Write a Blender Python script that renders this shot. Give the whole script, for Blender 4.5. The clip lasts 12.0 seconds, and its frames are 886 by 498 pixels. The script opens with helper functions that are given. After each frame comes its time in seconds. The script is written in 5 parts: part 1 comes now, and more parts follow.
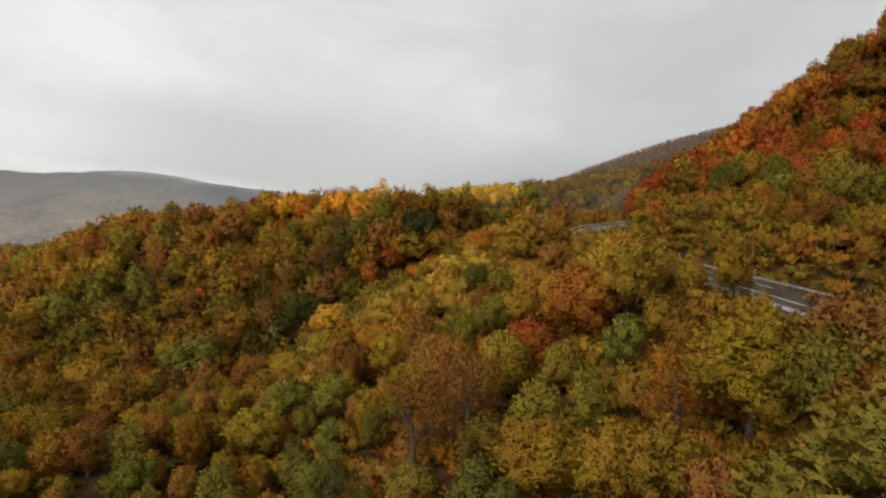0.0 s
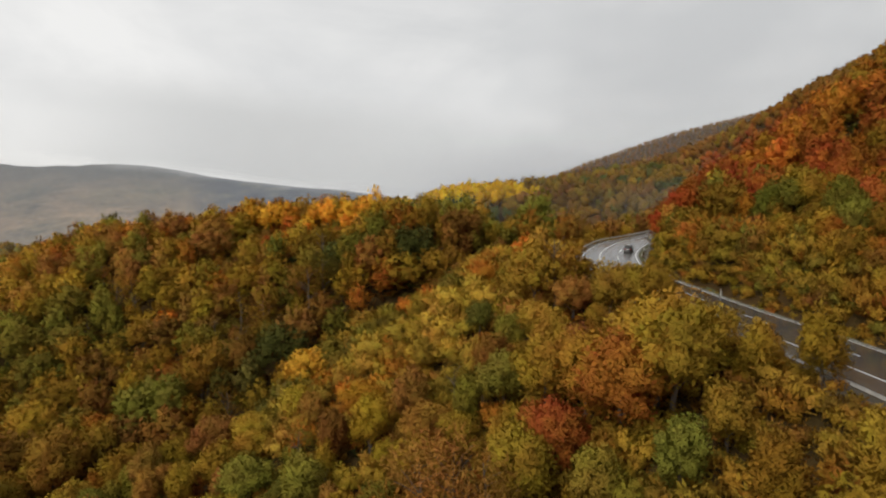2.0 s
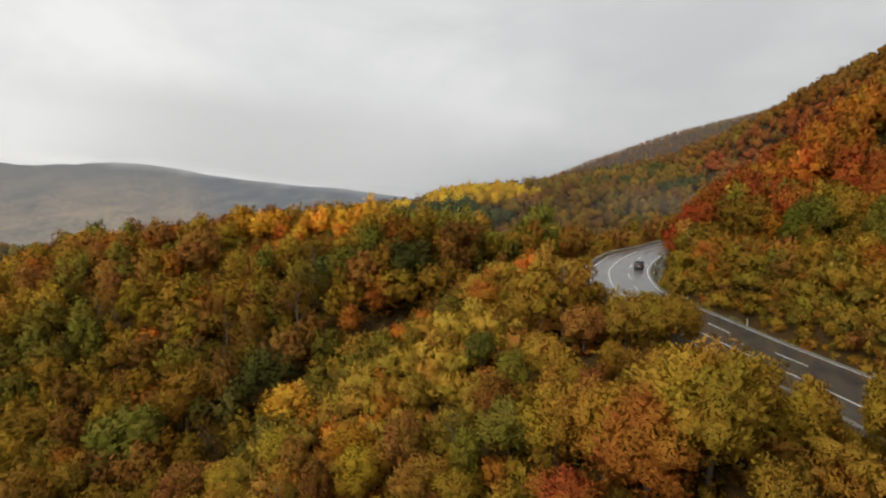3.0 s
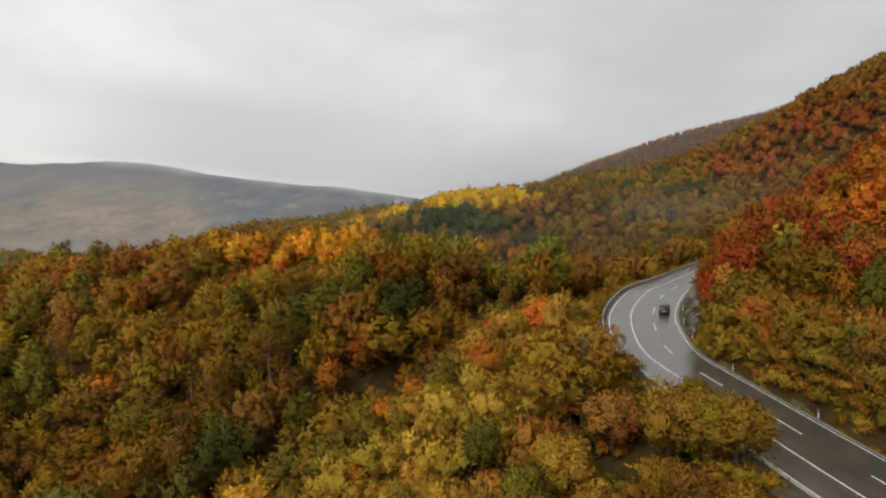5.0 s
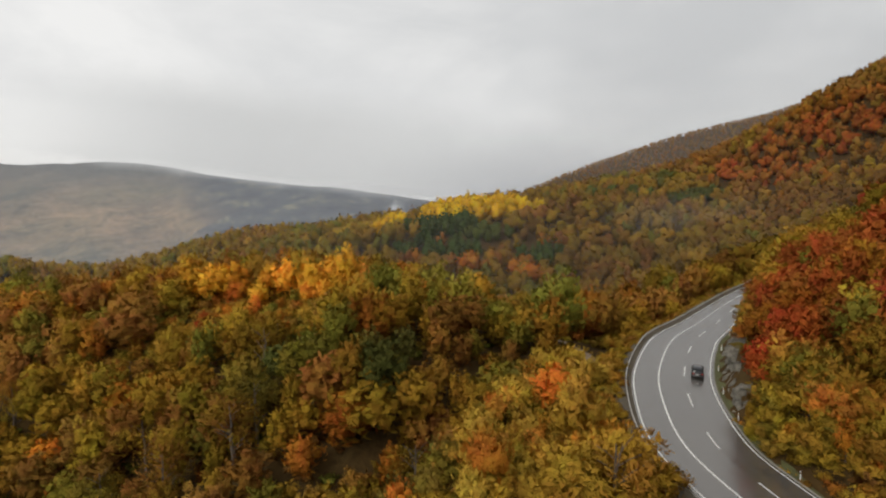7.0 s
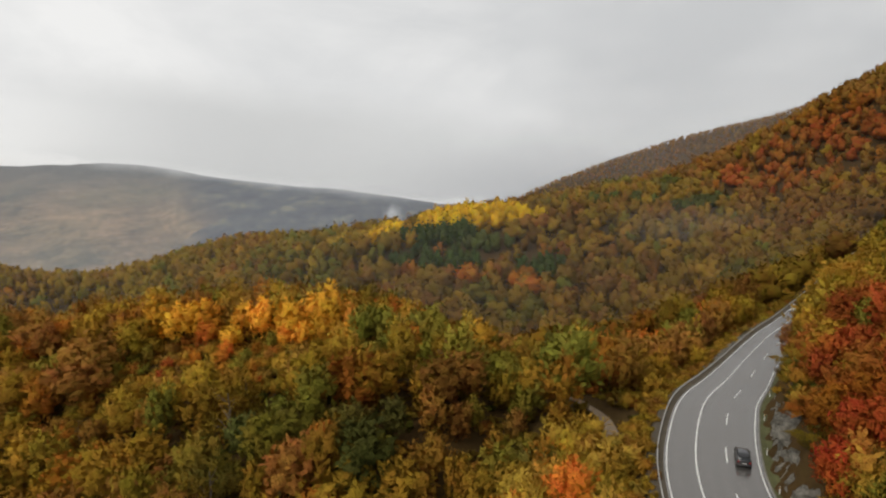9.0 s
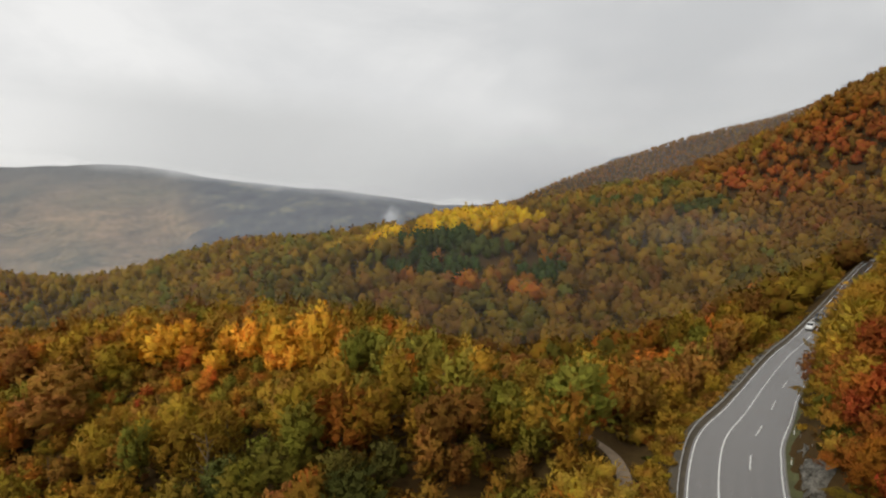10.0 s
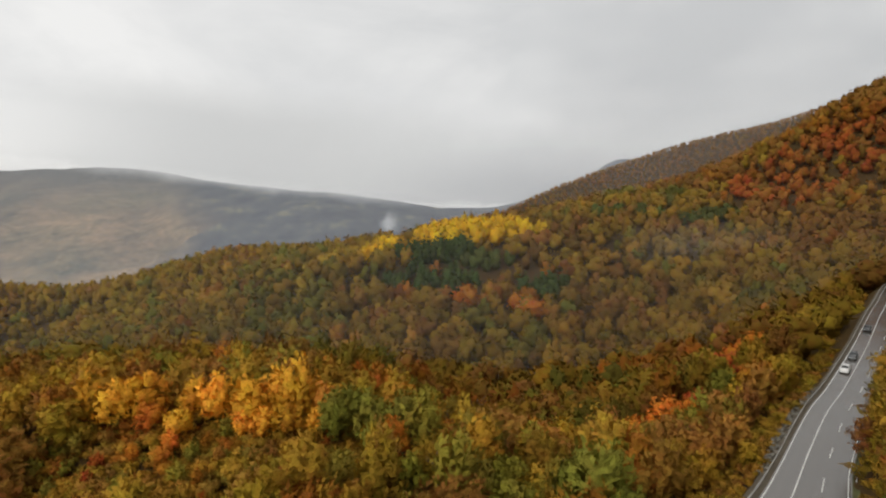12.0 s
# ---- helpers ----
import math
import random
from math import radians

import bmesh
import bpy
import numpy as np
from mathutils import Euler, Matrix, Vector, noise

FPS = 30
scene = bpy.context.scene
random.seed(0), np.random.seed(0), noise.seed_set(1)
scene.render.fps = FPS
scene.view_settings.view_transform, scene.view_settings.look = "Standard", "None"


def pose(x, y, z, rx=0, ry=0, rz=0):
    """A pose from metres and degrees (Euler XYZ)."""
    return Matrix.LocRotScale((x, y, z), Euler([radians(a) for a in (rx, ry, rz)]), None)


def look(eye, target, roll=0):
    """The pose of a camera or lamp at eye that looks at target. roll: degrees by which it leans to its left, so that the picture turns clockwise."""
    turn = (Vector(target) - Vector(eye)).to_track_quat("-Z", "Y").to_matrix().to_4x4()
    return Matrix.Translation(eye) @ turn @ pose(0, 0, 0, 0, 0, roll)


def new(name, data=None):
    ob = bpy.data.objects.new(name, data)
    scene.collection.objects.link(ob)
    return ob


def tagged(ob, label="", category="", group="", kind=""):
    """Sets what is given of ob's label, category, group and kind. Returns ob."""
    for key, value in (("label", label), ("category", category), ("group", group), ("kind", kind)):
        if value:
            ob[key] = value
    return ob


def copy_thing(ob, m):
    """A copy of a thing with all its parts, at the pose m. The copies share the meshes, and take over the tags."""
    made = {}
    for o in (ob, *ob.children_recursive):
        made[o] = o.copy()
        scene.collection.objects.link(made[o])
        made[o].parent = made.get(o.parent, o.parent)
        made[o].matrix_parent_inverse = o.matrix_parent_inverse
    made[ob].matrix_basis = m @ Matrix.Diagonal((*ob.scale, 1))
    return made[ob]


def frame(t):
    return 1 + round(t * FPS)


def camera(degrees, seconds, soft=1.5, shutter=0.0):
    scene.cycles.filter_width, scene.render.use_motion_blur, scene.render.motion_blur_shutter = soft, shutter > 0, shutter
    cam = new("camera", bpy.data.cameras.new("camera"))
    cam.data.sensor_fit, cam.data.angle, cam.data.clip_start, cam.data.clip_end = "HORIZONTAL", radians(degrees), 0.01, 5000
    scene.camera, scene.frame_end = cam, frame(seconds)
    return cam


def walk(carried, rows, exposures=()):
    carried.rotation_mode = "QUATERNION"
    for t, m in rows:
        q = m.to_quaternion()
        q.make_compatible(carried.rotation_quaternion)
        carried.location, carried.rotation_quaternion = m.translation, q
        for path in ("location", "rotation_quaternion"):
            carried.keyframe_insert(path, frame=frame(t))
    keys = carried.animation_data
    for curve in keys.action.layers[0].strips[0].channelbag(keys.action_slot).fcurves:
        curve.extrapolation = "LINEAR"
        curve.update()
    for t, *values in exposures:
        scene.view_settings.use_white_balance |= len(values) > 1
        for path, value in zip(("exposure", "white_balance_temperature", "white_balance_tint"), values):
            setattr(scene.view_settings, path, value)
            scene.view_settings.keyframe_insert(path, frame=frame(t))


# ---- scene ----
cam = camera(78.0, 12.0, soft=2.15)
# seconds, eye (x, y, z), yaw, pitch, roll
ROWS = [
    (0.0, 0.03, 0.07, -0.11, 0.016, -3.439, 0.035),
    (0.5, 0.08, 3.92, 1.17, 0.010, -3.707, -0.006),
    (1.0, 0.18, 7.83, 2.54, 0.009, -3.931, -0.037),
    (1.5, 0.32, 11.78, 4.00, 0.012, -4.117, -0.060),
    (2.0, 0.49, 15.76, 5.53, 0.018, -4.269, -0.077),
    (2.5, 0.68, 19.77, 7.11, 0.023, -4.393, -0.089),
    (3.0, 0.89, 23.78, 8.74, 0.028, -4.493, -0.098),
    (3.5, 1.11, 27.80, 10.41, 0.030, -4.573, -0.104),
    (4.0, 1.34, 31.82, 12.09, 0.029, -4.637, -0.108),
    (4.5, 1.57, 35.82, 13.80, 0.024, -4.688, -0.111),
    (5.0, 1.79, 39.80, 15.52, 0.014, -4.728, -0.115),
    (5.5, 2.01, 43.75, 17.23, -0.001, -4.760, -0.119),
    (6.0, 2.22, 47.68, 18.95, -0.021, -4.785, -0.125),
    (6.5, 2.42, 51.57, 20.66, -0.046, -4.805, -0.131),
    (7.0, 2.61, 55.42, 22.35, -0.076, -4.820, -0.140),
    (7.5, 2.80, 59.24, 24.04, -0.109, -4.831, -0.149),
    (8.0, 2.97, 63.01, 25.70, -0.146, -4.838, -0.161),
    (8.5, 3.14, 66.74, 27.36, -0.185, -4.840, -0.173),
    (9.0, 3.31, 70.42, 29.00, -0.225, -4.837, -0.187),
    (9.5, 3.49, 74.07, 30.62, -0.265, -4.829, -0.200),
    (10.0, 3.66, 77.67, 32.24, -0.302, -4.812, -0.214),
    (10.5, 3.86, 81.24, 33.84, -0.335, -4.786, -0.226),
    (11.0, 4.07, 84.77, 35.45, -0.362, -4.749, -0.237),
    (11.5, 4.31, 88.27, 37.06, -0.380, -4.697, -0.244),
    (12.0, 4.58, 91.75, 38.68, -0.387, -4.628, -0.247),
]
walk(cam, [(t, pose(x, y, z, 90 + pitch, 0, yaw) @ pose(0, 0, 0, 0, 0, roll)) for t, x, y, z, yaw, pitch, roll in ROWS])

# ---- world, sun, exposure ----
world = bpy.data.worlds.new("overcast_sky")
scene.world = world
world.use_nodes = True
wn, wl = world.node_tree.nodes, world.node_tree.links
wn.clear()
w_out = wn.new("ShaderNodeOutputWorld")
w_bg = wn.new("ShaderNodeBackground")
w_sky = wn.new("ShaderNodeTexSky")
w_sky.sky_type, w_sky.sun_disc = "NISHITA", False
w_sky.sun_elevation, w_sky.sun_rotation = radians(38), radians(-40)
w_dim = wn.new("ShaderNodeVectorMath")
w_dim.operation = "SCALE"
w_dim.inputs["Scale"].default_value = 0.08
w_co = wn.new("ShaderNodeTexCoord")
w_map = wn.new("ShaderNodeMapping")
w_map.inputs["Scale"].default_value = (1.0, 1.0, 2.3)
w_map.inputs["Location"].default_value = (0.35, 0.1, 0.2)
w_n1 = wn.new("ShaderNodeTexNoise")
w_n1.inputs["Scale"].default_value, w_n1.inputs["Detail"].default_value, w_n1.inputs["Roughness"].default_value = 1.7, 7, 0.56
w_n1.inputs["Distortion"].default_value = 0.35
w_ramp = wn.new("ShaderNodeValToRGB")
w_ramp.color_ramp.elements[0].position, w_ramp.color_ramp.elements[0].color = 0.36, (0.625, 0.632, 0.635, 1)
w_ramp.color_ramp.elements[1].position, w_ramp.color_ramp.elements[1].color = 0.66, (0.84, 0.835, 0.822, 1)
# brighter cloud towards the veiled sun, ahead and to the left, high up
w_dot = wn.new("ShaderNodeVectorMath")
w_dot.operation = "DOT_PRODUCT"
w_dot.inputs[1].default_value = Vector((-0.66, 0.62, 0.42)).normalized()
w_glow = wn.new("ShaderNodeMapRange")
w_glow.inputs["From Min"].default_value, w_glow.inputs["From Max"].default_value = 0.35, 1.0
w_glow.inputs["To Min"].default_value, w_glow.inputs["To Max"].default_value = 0.95, 1.05
w_mul = wn.new("ShaderNodeVectorMath")
w_mul.operation = "SCALE"
w_mix = wn.new("ShaderNodeMix")
w_mix.data_type = "RGBA"
w_mix.inputs[0].default_value = 0.965
wl.new(w_co.outputs["Generated"], w_map.inputs["Vector"])
wl.new(w_map.outputs[0], w_n1.inputs["Vector"])
wl.new(w_n1.outputs["Fac"], w_ramp.inputs["Fac"])
wl.new(w_co.outputs["Generated"], w_dot.inputs[0])
wl.new(w_dot.outputs["Value"], w_glow.inputs["Value"])
wl.new(w_ramp.outputs["Color"], w_mul.inputs[0])
wl.new(w_glow.outputs[0], w_mul.inputs["Scale"])
wl.new(w_sky.outputs[0], w_dim.inputs[0])
wl.new(w_dim.outputs[0], w_mix.inputs[6])
wl.new(w_mul.outputs[0], w_mix.inputs[7])
wl.new(w_mix.outputs[2], w_bg.inputs["Color"])
wl.new(w_bg.outputs[0], w_out.inputs["Surface"])
w_bg.inputs["Strength"].default_value = 1.0

sun = new("sun", bpy.data.lights.new("sun", "SUN"))
sun.data.energy, sun.data.angle, sun.data.color = 1.5, radians(25), (1.0, 0.95, 0.86)
sun.matrix_world = look((-60, 60, 80), (0, 120, 0))
scene.view_settings.exposure = 0.0


# ---- materials ----
def material(name, rough=0.8, metal=0.0):
    m = bpy.data.materials.new(name)
    m.use_nodes = True
    b = m.node_tree.nodes["Principled BSDF"]
    b.inputs["Roughness"].default_value, b.inputs["Metallic"].default_value = rough, metal
    return m, m.node_tree.nodes, m.node_tree.links, b


def noise_node(nodes, links, scale, detail=4, rough=0.6, vector=None):
    n = nodes.new("ShaderNodeTexNoise")
    n.inputs["Scale"].default_value, n.inputs["Detail"].default_value, n.inputs["Roughness"].default_value = scale, detail, rough
    if vector is not None:
        links.new(vector, n.inputs["Vector"])
    return n.outputs["Fac"]


def ramp_node(nodes, links, fac, stops):
    r = nodes.new("ShaderNodeValToRGB")
    e = r.color_ramp.elements
    while len(e) < len(stops):
        e.new(0.5)
    for el, (p, c) in zip(e, stops):
        el.position, el.color = p, (*c, 1)
    links.new(fac, r.inputs["Fac"])
    return r.outputs["Color"]


def mix_node(nodes, links, fac, a, b, blend="MIX"):
    m = nodes.new("ShaderNodeMix")
    m.data_type, m.blend_type = "RGBA", blend
    for sock, v in ((m.inputs[0], fac), (m.inputs[6], a), (m.inputs[7], b)):
        if isinstance(v, (int, float)):
            sock.default_value = v
        elif isinstance(v, tuple):
            sock.default_value = (*v, 1)
        else:
            links.new(v, sock)
    return m.outputs[2]


def bump_node(nodes, links, height, strength, distance, bsdf):
    b = nodes.new("ShaderNodeBump")
    b.inputs["Strength"].default_value, b.inputs["Distance"].default_value = strength, distance
    links.new(height, b.inputs["Height"])
    links.new(b.outputs[0], bsdf.inputs["Normal"])


def simple(name, colour, rough=0.7, metal=0.0, spread=0.25, scale=3.0, bump=0.0):
    """Paint, plastic, metal or bark with blotches at two scales."""
    m, n, l, b = material(name, rough, metal)
    co = n.new("ShaderNodeTexCoord").outputs["Object"]
    big, small = noise_node(n, l, scale, 3, 0.6, co), noise_node(n, l, scale * 9, 4, 0.7, co)
    lo, hi = tuple(c * (1 - spread) for c in colour), tuple(min(1.0, c * (1 + spread)) for c in colour)
    first = ramp_node(n, l, big, [(0.3, lo), (0.7, hi)])
    l.new(mix_node(n, l, spread, first, ramp_node(n, l, small, [(0.3, lo), (0.7, hi)])), b.inputs["Base Color"])
    if bump:
        bump_node(n, l, small, bump, 0.05, b)
    return m


def leaf_material(name, from_object, gappy=True):
    """Leaves: the tree's own colour, varied from clump to clump and in broad patches, a little light passing through."""
    m, n, l, b = material(name, 0.9)
    b.inputs["Specular IOR Level"].default_value = 0.06
    if from_object:
        tint = n.new("ShaderNodeObjectInfo").outputs["Color"]
    else:
        a = n.new("ShaderNodeAttribute")
        a.attribute_name = "tint"
        tint = a.outputs["Color"]
    geo = n.new("ShaderNodeNewGeometry")
    hsv = n.new("ShaderNodeHueSaturation")
    l.new(tint, hsv.inputs["Color"])
    hsv.inputs["Saturation"].default_value = 1.01
    r1 = n.new("ShaderNodeMapRange")
    r1.inputs["From Min"].default_value, r1.inputs["From Max"].default_value = 0.3, 0.7
    r1.inputs["To Min"].default_value, r1.inputs["To Max"].default_value = 0.475, 0.516
    l.new(noise_node(n, l, 0.28, 3, 0.65, geo.outputs["Position"]), r1.inputs["Value"])
    l.new(r1.outputs[0], hsv.inputs["Hue"])
    wn_ = n.new("ShaderNodeTexWhiteNoise")
    wn_.noise_dimensions = "1D"
    l.new(geo.outputs["Random Per Island"], wn_.inputs["W"])
    r2 = n.new("ShaderNodeMapRange")
    r2.inputs["To Min"].default_value, r2.inputs["To Max"].default_value = 0.86, 1.16
    l.new(wn_.outputs["Value"], r2.inputs["Value"])
    if not gappy:     # single clumps blend into one another far off
        r2.inputs["To Min"].default_value, r2.inputs["To Max"].default_value = 0.93, 1.07
    l.new(r2.outputs[0], hsv.inputs["Value"])
    patch = noise_node(n, l, 0.55, 3, 0.6, geo.outputs["Position"])
    col = mix_node(n, l, 0.4, hsv.outputs[0], ramp_node(n, l, patch, [(0.32, (0.68, 0.68, 0.66)), (0.68, (1.30, 1.26, 1.2))]), "MULTIPLY")
    l.new(col, b.inputs["Base Color"])
    tr = n.new("ShaderNodeBsdfTranslucent")
    l.new(col, tr.inputs["Color"])
    mx = n.new("ShaderNodeMixShader")
    mx.inputs[0].default_value = 0.17
    l.new(b.outputs[0], mx.inputs[1])
    l.new(tr.outputs[0], mx.inputs[2])
    if not gappy:
        l.new(mx.outputs[0], n["Material Output"].inputs["Surface"])
        return m
    # gaps between the single leaves of a clump
    gaps = n.new("ShaderNodeMapRange")
    gaps.inputs["From Min"].default_value, gaps.inputs["From Max"].default_value = 0.42, 0.49
    l.new(noise_node(n, l, 6.5, 2, 0.6, geo.outputs["Position"]), gaps.inputs["Value"])
    clear = n.new("ShaderNodeBsdfTransparent")
    full = n.new("ShaderNodeMixShader")
    l.new(gaps.outputs[0], full.inputs[0])
    l.new(clear.outputs[0], full.inputs[1])
    l.new(mx.outputs[0], full.inputs[2])
    l.new(full.outputs[0], n["Material Output"].inputs["Surface"])
    return m


LEAF = leaf_material("autumn_leaves", True)
LEAF_MASS = leaf_material("autumn_leaves_of_the_wood", False)
LEAF_FAR = leaf_material("autumn_leaves_far_off", False, False)
BARK = simple("bark", (0.13, 0.10, 0.075), 0.9, 0, 0.35, 2.0, 0.5)
PAINT_WHITE = simple("road_paint", (0.72, 0.72, 0.68), 0.55, 0, 0.18, 1.2)
STEEL = simple("galvanised_steel", (0.50, 0.49, 0.46), 0.55, 0.2, 0.25, 1.5)
RUST = simple("weathered_post", (0.16, 0.12, 0.09), 0.8, 0.2, 0.35, 4.0)
POST_WHITE = simple("white_plastic", (0.75, 0.75, 0.72), 0.5, 0, 0.12, 5.0)
POST_BLACK = simple("black_plastic", (0.02, 0.02, 0.02), 0.5, 0, 0.2, 5.0)
REFLECT = simple("amber_reflector", (0.85, 0.45, 0.08), 0.25, 0, 0.1, 8.0)
KERB = simple("concrete", (0.20, 0.19, 0.165), 0.85, 0, 0.3, 0.8, 0.3)


def asphalt_material():
    m, n, l, b = material("wet_asphalt", 0.4)
    geo = n.new("ShaderNodeNewGeometry").outputs["Position"]
    fine, patch = noise_node(n, l, 9.0, 5, 0.7, geo), noise_node(n, l, 0.22, 4, 0.6, geo)
    a = n.new("ShaderNodeAttribute")
    a.attribute_name = "across"
    wave = n.new("ShaderNodeMath")
    wave.operation = "SINE"
    mul = n.new("ShaderNodeMath")
    mul.operation = "MULTIPLY"
    mul.inputs[1].default_value = 3.6
    l.new(a.outputs["Fac"], mul.inputs[0])
    l.new(mul.outputs[0], wave.inputs[0])
    track = n.new("ShaderNodeMapRange")
    track.inputs["From Min"].default_value = -1.0
    l.new(wave.outputs[0], track.inputs["Value"])
    base = ramp_node(n, l, patch, [(0.3, (0.064, 0.058, 0.052)), (0.7, (0.104, 0.094, 0.084))])
    base = mix_node(n, l, 0.5, base, ramp_node(n, l, fine, [(0.3, (0.045, 0.044, 0.042)), (0.7, (0.115, 0.112, 0.108))]))
    base = mix_node(n, l, track.outputs[0], base, mix_node(n, l, 1.0, base, (0.84, 0.84, 0.84), "MULTIPLY"))
    l.new(base, b.inputs["Base Color"])
    r = n.new("ShaderNodeMapRange")
    r.inputs["From Min"].default_value, r.inputs["From Max"].default_value = 0.3, 0.7
    r.inputs["To Min"].default_value, r.inputs["To Max"].default_value = 0.12, 0.27
    l.new(patch, r.inputs["Value"])
    l.new(r.outputs[0], b.inputs["Roughness"])
    b.inputs["IOR"].default_value = 2.45
    b.inputs["Specular Tint"].default_value = (1.0, 0.93, 0.86, 1)
    bump_node(n, l, fine, 0.04, 0.01, b)
    return m


def ground_material():
    """Leaf litter, earth and low growth; broad brown and olive woods on the far slopes."""
    m, n, l, b = material("forest_floor", 0.95)
    b.inputs["Specular IOR Level"].default_value = 0.08
    geo = n.new("ShaderNodeNewGeometry").outputs["Position"]
    big, mid, fine = noise_node(n, l, 0.006, 5, 0.6, geo), noise_node(n, l, 0.07, 5, 0.65, geo), noise_node(n, l, 1.1, 5, 0.7, geo)
    a = ramp_node(n, l, mid, [(0.30, (0.030, 0.022, 0.008)), (0.50, (0.070, 0.040, 0.013)), (0.70, (0.055, 0.045, 0.012))])
    c = ramp_node(n, l, fine, [(0.35, (0.012, 0.009, 0.005)), (0.65, (0.095, 0.06, 0.02))])
    col = mix_node(n, l, 0.45, a, c)
    col = mix_node(n, l, ramp_node(n, l, big, [(0.4, (0, 0, 0)), (0.6, (0.5, 0.5, 0.5))]), col, (0.085, 0.048, 0.018))
    l.new(col, b.inputs["Base Color"])
    bump_node(n, l, fine, 0.8, 0.3, b)
    return m


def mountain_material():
    """A far, wooded mountainside under damp air: a backdrop whose faint grey glow imitates haze."""
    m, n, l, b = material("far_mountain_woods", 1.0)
    b.inputs["Specular IOR Level"].default_value = 0.0
    lie = n.new("ShaderNodeMapping")
    lie.inputs["Scale"].default_value = (1.0, 0.3, 2.0)
    geo = n.new("ShaderNodeNewGeometry").outputs["Position"]
    l.new(geo, lie.inputs["Vector"])
    place, geo = geo, lie.outputs[0]
    big, mid, fine = noise_node(n, l, 0.0016, 5, 0.62, geo), noise_node(n, l, 0.011, 6, 0.7, geo), noise_node(n, l, 0.08, 4, 0.7, geo)
    a = ramp_node(n, l, big, [(0.36, (0.060, 0.066, 0.036)), (0.48, (0.215, 0.145, 0.078)), (0.62, (0.155, 0.150, 0.058))])
    c = ramp_node(n, l, mid, [(0.38, (0.034, 0.042, 0.026)), (0.50, (0.15, 0.115, 0.060)), (0.64, (0.31, 0.215, 0.115))])
    col = mix_node(n, l, 0.5, a, c)
    # conifers on the upper slopes
    sep = n.new("ShaderNodeSeparateXYZ")
    l.new(place, sep.inputs[0])
    belt = n.new("ShaderNodeMapRange")
    belt.inputs["From Min"].default_value, belt.inputs["From Max"].default_value = -40, 170
    l.new(sep.outputs["Z"], belt.inputs["Value"])
    col = mix_node(n, l, belt.outputs[0], col, mix_node(n, l, mid, (0.035, 0.048, 0.045), (0.085, 0.088, 0.075)))
    col = mix_node(n, l, 0.6, col, ramp_node(n, l, fine, [(0.36, (0.36, 0.38, 0.40)), (0.64, (1.6, 1.5, 1.42))]), "MULTIPLY")
    # conifer woods on the eastern flank, darkened in colour for the cloud's shadow
    east = n.new("ShaderNodeMapRange")
    east.interpolation_type = "SMOOTHSTEP"
    east.inputs["From Min"].default_value, east.inputs["From Max"].default_value = -1120, -780
    lean = n.new("ShaderNodeMath")
    lean.operation = "MULTIPLY_ADD"
    lean.inputs[1].default_value = 1.5
    l.new(sep.outputs["Z"], lean.inputs[0])
    l.new(sep.outputs["X"], lean.inputs[2])
    l.new(lean.outputs[0], east.inputs["Value"])
    pines = ramp_node(n, l, mid, [(0.40, (0.010, 0.022, 0.034)), (0.56, (0.040, 0.052, 0.056)), (0.66, (0.13, 0.125, 0.075))])
    col = mix_node(n, l, east.outputs[0], col, pines)
    l.new(col, b.inputs["Base Color"])
    # even grey emission in place of the haze before the mountain
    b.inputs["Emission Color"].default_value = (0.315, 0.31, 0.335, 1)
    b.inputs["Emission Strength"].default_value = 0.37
    return m


def rock_material():
    m, n, l, b = material("grey_rock", 0.85)
    geo = n.new("ShaderNodeNewGeometry").outputs["Position"]
    big, fine = noise_node(n, l, 0.9, 7, 0.75, geo), noise_node(n, l, 4.0, 6, 0.75, geo)
    a = ramp_node(n, l, big, [(0.38, (0.055, 0.052, 0.030)), (0.48, (0.19, 0.175, 0.14)), (0.62, (0.42, 0.385, 0.315))])
    col = mix_node(n, l, 0.4, a, ramp_node(n, l, fine, [(0.38, (0.03, 0.028, 0.02)), (0.62, (0.38, 0.35, 0.30))]))
    l.new(col, b.inputs["Base Color"])
    bump_node(n, l, fine, 1.0, 0.5, b)
    return m


ASPHALT, FLOOR, MOUNTAIN, ROCK = asphalt_material(), ground_material(), mountain_material(), rock_material()
SHOULDER = simple("dark_earth_shoulder", (0.085, 0.068, 0.045), 0.95, 0, 0.4, 0.7, 0.5)
DIRT = simple("pale_dirt", (0.26, 0.19, 0.12), 0.95, 0, 0.3, 0.5, 0.4)
GRASS = simple("verge_grass", (0.085, 0.085, 0.030), 0.95, 0, 0.4, 0.6, 0.6)


# ---- landform ----
ROAD = np.array([(46.4, -60, -15.2), (44.4, -20, -13.4), (42.4, 20, -11.9), (40.9, 45, -10.8), (39.2, 62, -9.7), (37.2, 76.1, -8.8), (34.9, 88.1, -8), (32, 105.1, -6.6), (30.6, 116, -5.9), (32.8, 128, -5.1), (36.7, 139.7, -4.3),
                 (45.5, 155.8, -3.3), (54.3, 165.7, -2.8), (65, 178, -2), (78.8, 193.2, -1.2), (90.7, 204.8, -0.5), (117.4, 232.7, 1.3), (156.4, 274.7, 3.8), (200.3, 317.6, 6.6), (260.2, 349.5, 9.5), (330.1, 371.5, 13)])
LEFT_EDGE, RIGHT_EDGE = -3.9, 7.7     # from the solid line between the lanes


